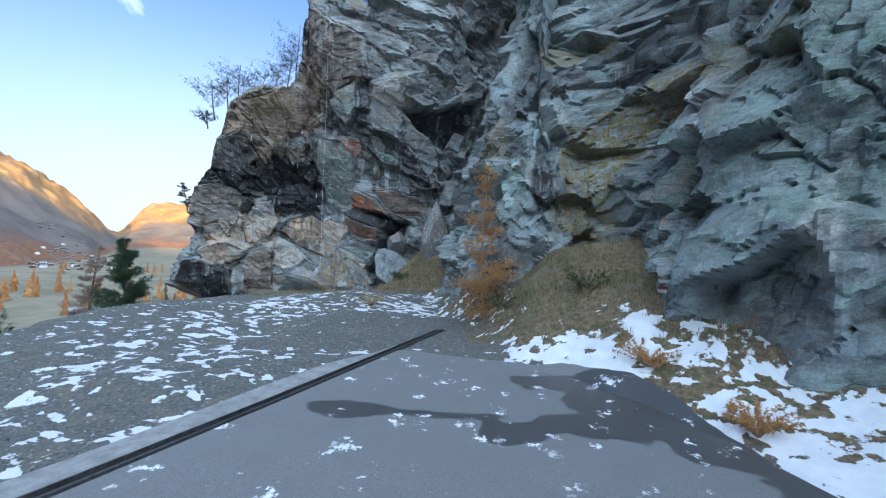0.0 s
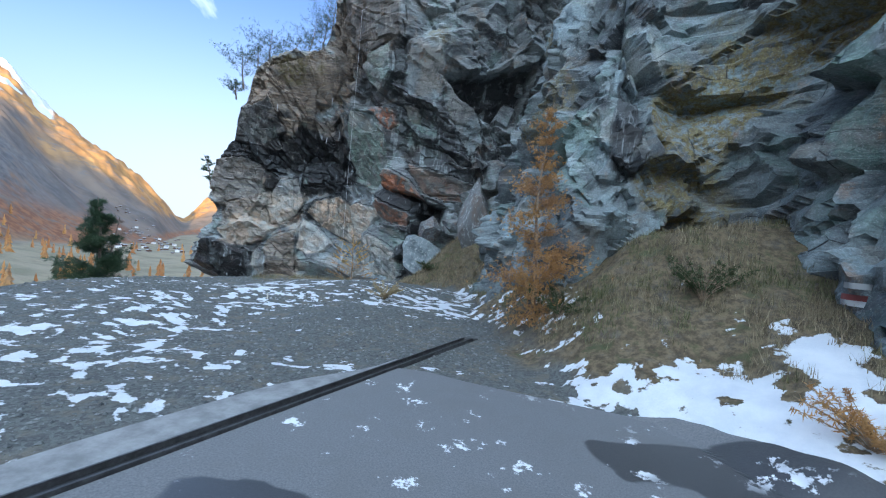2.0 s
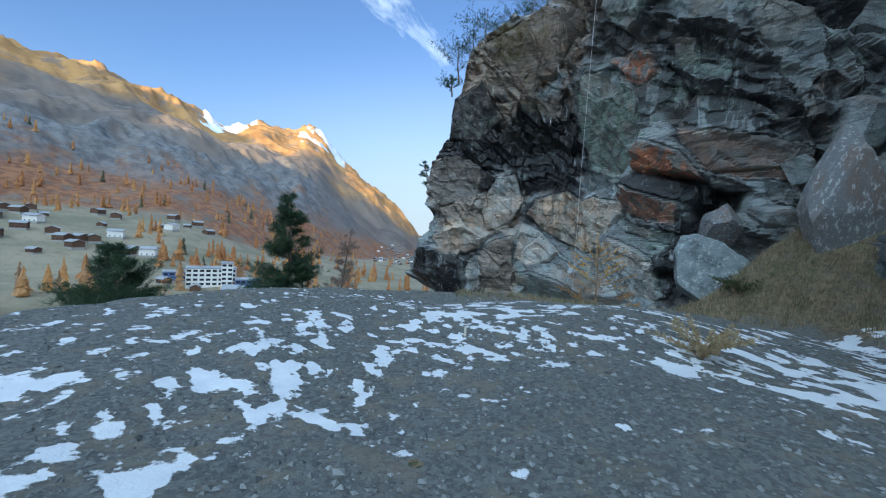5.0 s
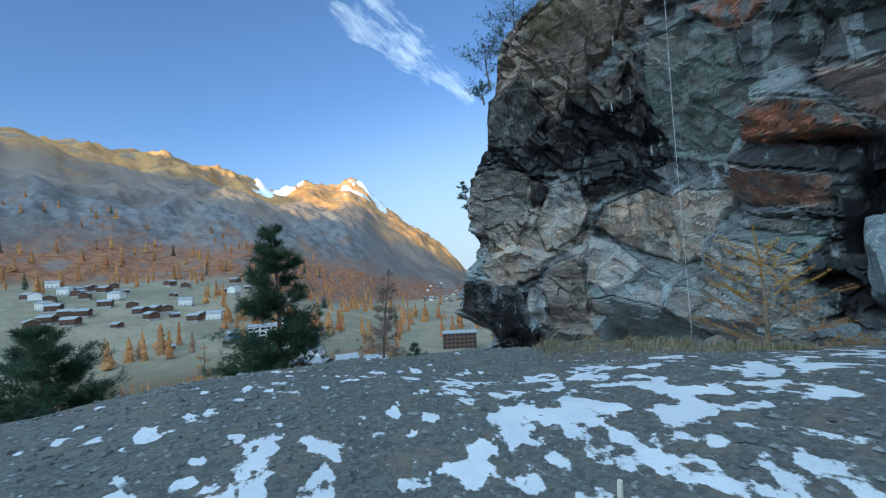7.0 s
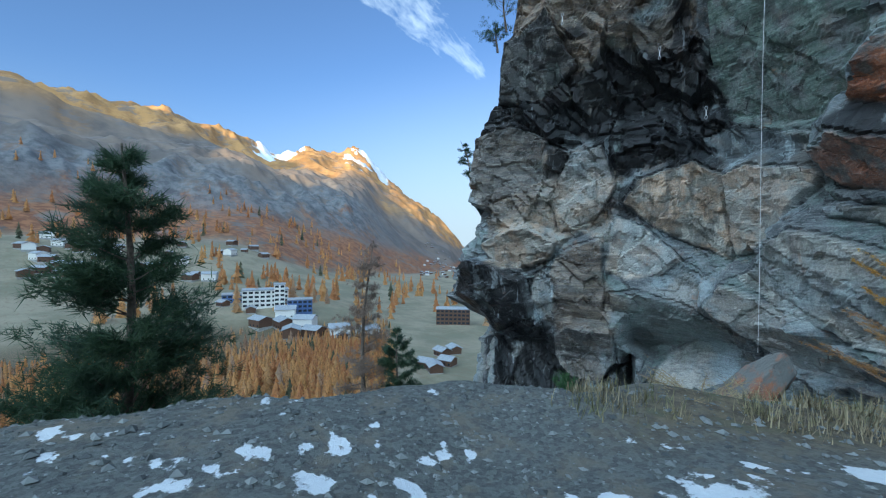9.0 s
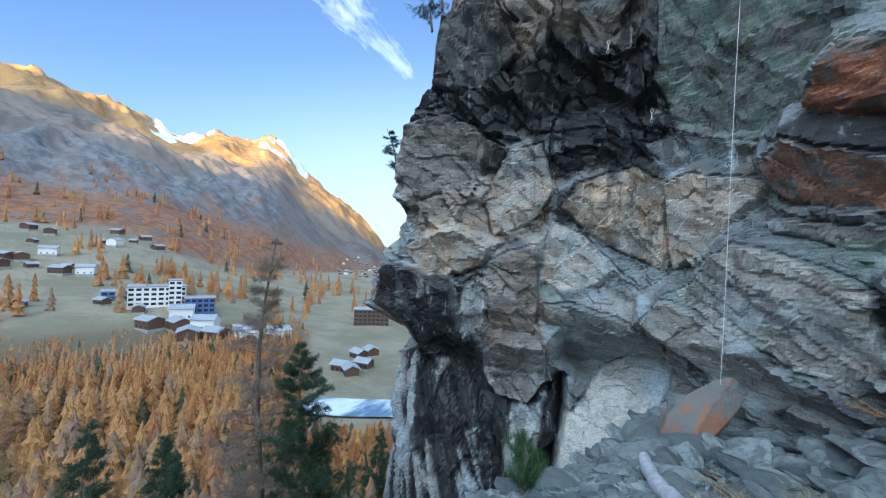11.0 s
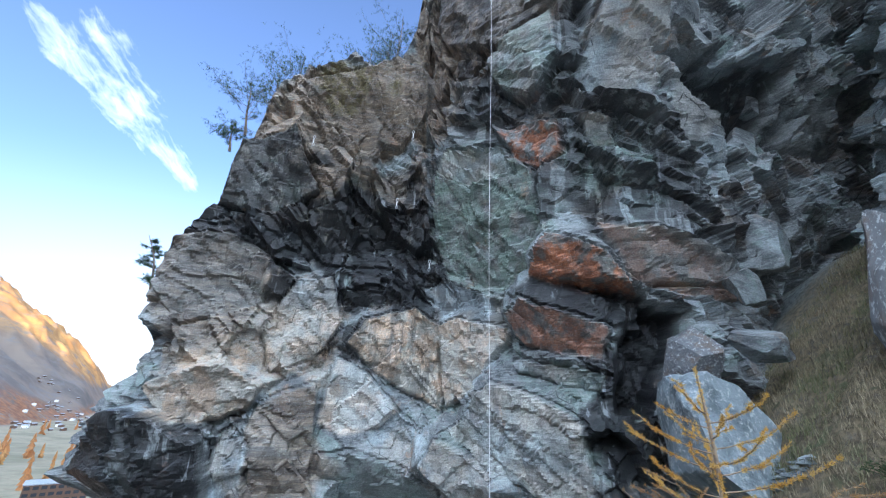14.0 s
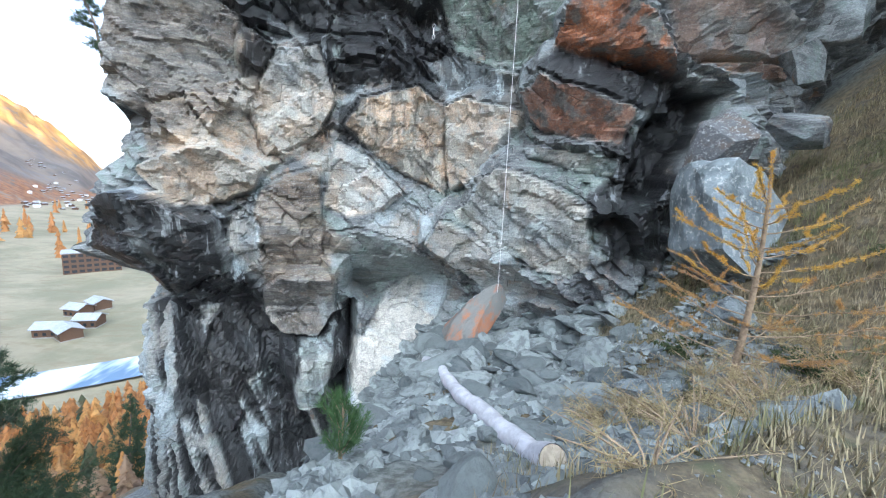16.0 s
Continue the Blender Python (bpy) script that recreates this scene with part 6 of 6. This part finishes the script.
def chips(name, rng, x, y, s, material, label, category):
    m = len(x)
    z = ground_height(x, y)[0]
    base = np.array([(1, 0, 0), (0, 1, 0), (-1, 0, 0), (0, -1, 0), (0, 0, 0.55), (0, 0, -0.4)], float)
    v = base[None] * (1 + 0.5 * rng.uniform(-1, 1, (m, 6, 3))) * s[:, None, None]
    a = rng.uniform(0, 2 * np.pi, m)
    c, sn = np.cos(a)[:, None], np.sin(a)[:, None]
    v = np.stack([c * v[..., 0] - sn * v[..., 1] + x[:, None], sn * v[..., 0] + c * v[..., 1] + y[:, None], v[..., 2] + z[:, None] + 0.2 * s[:, None]], -1)
    tri = np.array([(0, 1, 4), (1, 2, 4), (2, 3, 4), (3, 0, 4), (1, 0, 5), (2, 1, 5), (3, 2, 5), (0, 3, 5)])
    f = (np.arange(m)[:, None, None] * 6 + tri[None]).reshape(-1, 3)
    return tagged(soup(name, v.reshape(-1, 3), f, material), label, category, kind="stuff")


stones()


def chip_material():
    s = Shader("gravel_chips", 0.85)
    return s.done(s.mix(s.island(), (0.06, 0.066, 0.068), (0.24, 0.255, 0.255)))


def gravel():
    rng = np.random.default_rng(31)
    m = 26000
    x, y = rng.uniform(-11, 0, m), rng.uniform(5.5, 19, m)
    k = (crest_side(x, y) < 0.1) & (x < drain_x(y) - 0.7 + 9 * (y > 11))
    k &= ~((y < 11) & (x > drain_x(y) - 0.75))
    x, y = x[k], y[k]
    side, bank = ground_height(x, y)[1:3]
    k = snow_cover(x, y, side, bank) < 0.42
    x, y = x[k], y[k]
    chips("gravel", rng, x, y, 0.008 + 0.03 * rng.random(len(x)) ** 3, chip_material(), "loose grey gravel on the terrace", "gravel")


gravel()


def blades(rng, x, y, z, height, per, spread=0.5):
    n = len(x)
    a = rng.uniform(0, 2 * np.pi, (n, per))
    lean = rng.uniform(0.15, 1.0, (n, per)) * spread * 1.6
    h = height[:, None] * rng.uniform(0.45, 1.15, (n, per))
    bx, by = x[:, None] + 0.05 * rng.normal(size=(n, per)), y[:, None] + 0.05 * rng.normal(size=(n, per))
    w = 0.004 + 0.012 * height[:, None]
    left = np.stack([bx - np.sin(a) * w, by + np.cos(a) * w, z[:, None] - 0.03 + 0 * a], -1)
    right = np.stack([bx + np.sin(a) * w, by - np.cos(a) * w, z[:, None] - 0.03 + 0 * a], -1)
    tip = np.stack([bx + np.cos(a) * lean * h, by + np.sin(a) * lean * h, z[:, None] + h * (1 - 0.35 * lean)], -1)
    v = np.stack([left, right, tip], 2).reshape(-1, 3)
    return v, np.arange(len(v)).reshape(-1, 3)


def grass():
    rng = np.random.default_rng(41)
    s = Shader("dry_grass", 0.8)
    mat = s.done(s.mix(s.ramp(s.noise(0.9, 4), 0.45, 0.62), s.mix(s.island(), (0.12, 0.095, 0.06), (0.40, 0.33, 0.21)), s.mix(s.island(), (0.07, 0.08, 0.035), (0.22, 0.215, 0.10))))
    m = 40000
    x, y = rng.uniform(-9, 5.2, m), rng.uniform(5, 26, m)
    bank = x - np.interp(y, [-10, 0, 6, 8, 10, 12, 14, 16, 18, 20], [9, 9, 9, 6, 2.6, 0.5, 0.2, -0.6, -1.0, -1.2])
    on_bank = (bank > 0.15) & (y < 21)
    hollow = (crest_side(x, y) > np.where(np.abs(x + 6.9) < 1.5, -0.35, 0.7)) & (x > -8.5) & (fbm(x * 0.55, y * 0.55, octaves=3, seed=9) * 0.5 + 0.9 * (x + 7.3 - 0.27 * (y - 20)) > 0.0)
    rim = (crest_side(x, y) > -0.45) & (x > -8.4) & (x < -5) & (y < 20.4) & (y > 17.5) & (fbm(x * 1.6, y * 1.6, octaves=3, seed=19) > -0.15)
    k = rim | (on_bank & (fbm(x * 1.1, y * 1.1, octaves=3, seed=29) > -0.25)) | hollow
    x, y = x[k], y[k]
    side, bank = ground_height(x, y)[1:3]
    k = snow_cover(x, y, side, bank) < 0.5
    x, y = x[k], y[k]
    z = ground_height(x, y)[0]
    v, f = blades(rng, x, y, z, rng.uniform(0.07, 0.22, len(x)), 9)
    tagged(soup("dry_grass", v, f, mat), "straw-coloured autumn grass on the banks", "grass", kind="stuff")


grass()


def bush(label, x, y, r, h, seed, leaf, n=420, thin=False):
    """A low bush of arching stems with small leaves."""
    rng = np.random.default_rng(seed)
    ob = tagged(new("bush"), label, "bush")
    stems, at, out = [], [], []
    for _ in range(26):
        a, l = rng.uniform(0, 2 * np.pi), rng.uniform(0.5, 1.0)
        s = np.linspace(0, 1, 6)[:, None]
        p = np.array([math.cos(a) * r * l, math.sin(a) * r * l, h * rng.uniform(0.5, 1.1)]) * np.hstack([s, s, s ** 0.6])
        stems.append(tube(p, np.linspace(0.008, 0.002, 6), 4))
        q = rng.uniform(0.2, 1, n // 26)
        at.append(np.stack([np.interp(q, s[:, 0], p[:, i]) for i in range(3)], -1))
        out.append(rng.normal(size=(n // 26, 3)))
    tagged(soup("stemwork", *merged(stems), TWIG, ob), kind="stuff")
    soup("foliage", *needles(rng, np.vstack(at), np.vstack(out), 5, 0.11 if thin else 0.07, 0.0028 if thin else 0.008), leaf, ob)
    ob.matrix_basis = pose(x, y, on_ground(x, y) - 0.03)
    return ob


STRAW = leaf_material("straw_leaves", (0.38, 0.30, 0.16), (0.52, 0.43, 0.25), (0.33, 0.24, 0.13))
JUNIPER = leaf_material("juniper_leaves", (0.045, 0.075, 0.03), (0.09, 0.12, 0.05), (0.07, 0.09, 0.04))
for k, (x, y) in enumerate(((-6.6, 20.4), (-5.6, 21.4), (-6.4, 21.3), (-5.0, 20.3), (-6.9, 20.9), (-4.6, 21.6), (-7.0, 19.5), (-6.3, 19.8), (-7.6, 18.95), (-5.9, 20.2))):
    bush("pale dry twigs and straw on the slope", x, y, 0.6, 0.34 if y > 20 else 0.26, 70 + k, STRAW, 190, True)
for k, (x, y) in enumerate(((-5.2, 22.3), (-4.7, 20.9))):
    bush("low green juniper in the dry grass", x, y, 0.55, 0.28, 80 + k, JUNIPER)
bush("brown tussock beside the snow", -3.2, 15.9, 0.6, 0.45, 63, STRAW)
bush("green juniper below the larch", 0.9, 12.9, 0.9, 0.6, 64, JUNIPER)
bush("green juniper on the grassy bank", 2.9, 11.9, 0.7, 0.7, 65, JUNIPER)
bush("rust-brown tussock at the foot of the wall", 3.1, 9.2, 0.6, 0.4, 66, RUST)
bush("rust-brown tussock in the snow beside the pad", 3.6, 7.2, 0.55, 0.4, 67, RUST)
bush("dark green juniper on the rocky slope", -2.9, 21.7, 0.6, 0.4, 68, JUNIPER)


def stake():
    ob = tagged(new("stake"), "short pale wooden stake in the gravel", "stake")
    bm = bmesh.new()
    bmesh.ops.create_cone(bm, cap_ends=True, segments=8, radius1=0.018, radius2=0.015, depth=0.16, matrix=Matrix.Translation((0, 0, 0.06)))
    part("post", bm, plain("pale_wood", (0.62, 0.58, 0.48), 0.8, 0.15, 30), ob)
    ob.matrix_basis = pose(-6.0, 14.85, on_ground(-6.0, 14.85), 4, 3, 0)


stake()
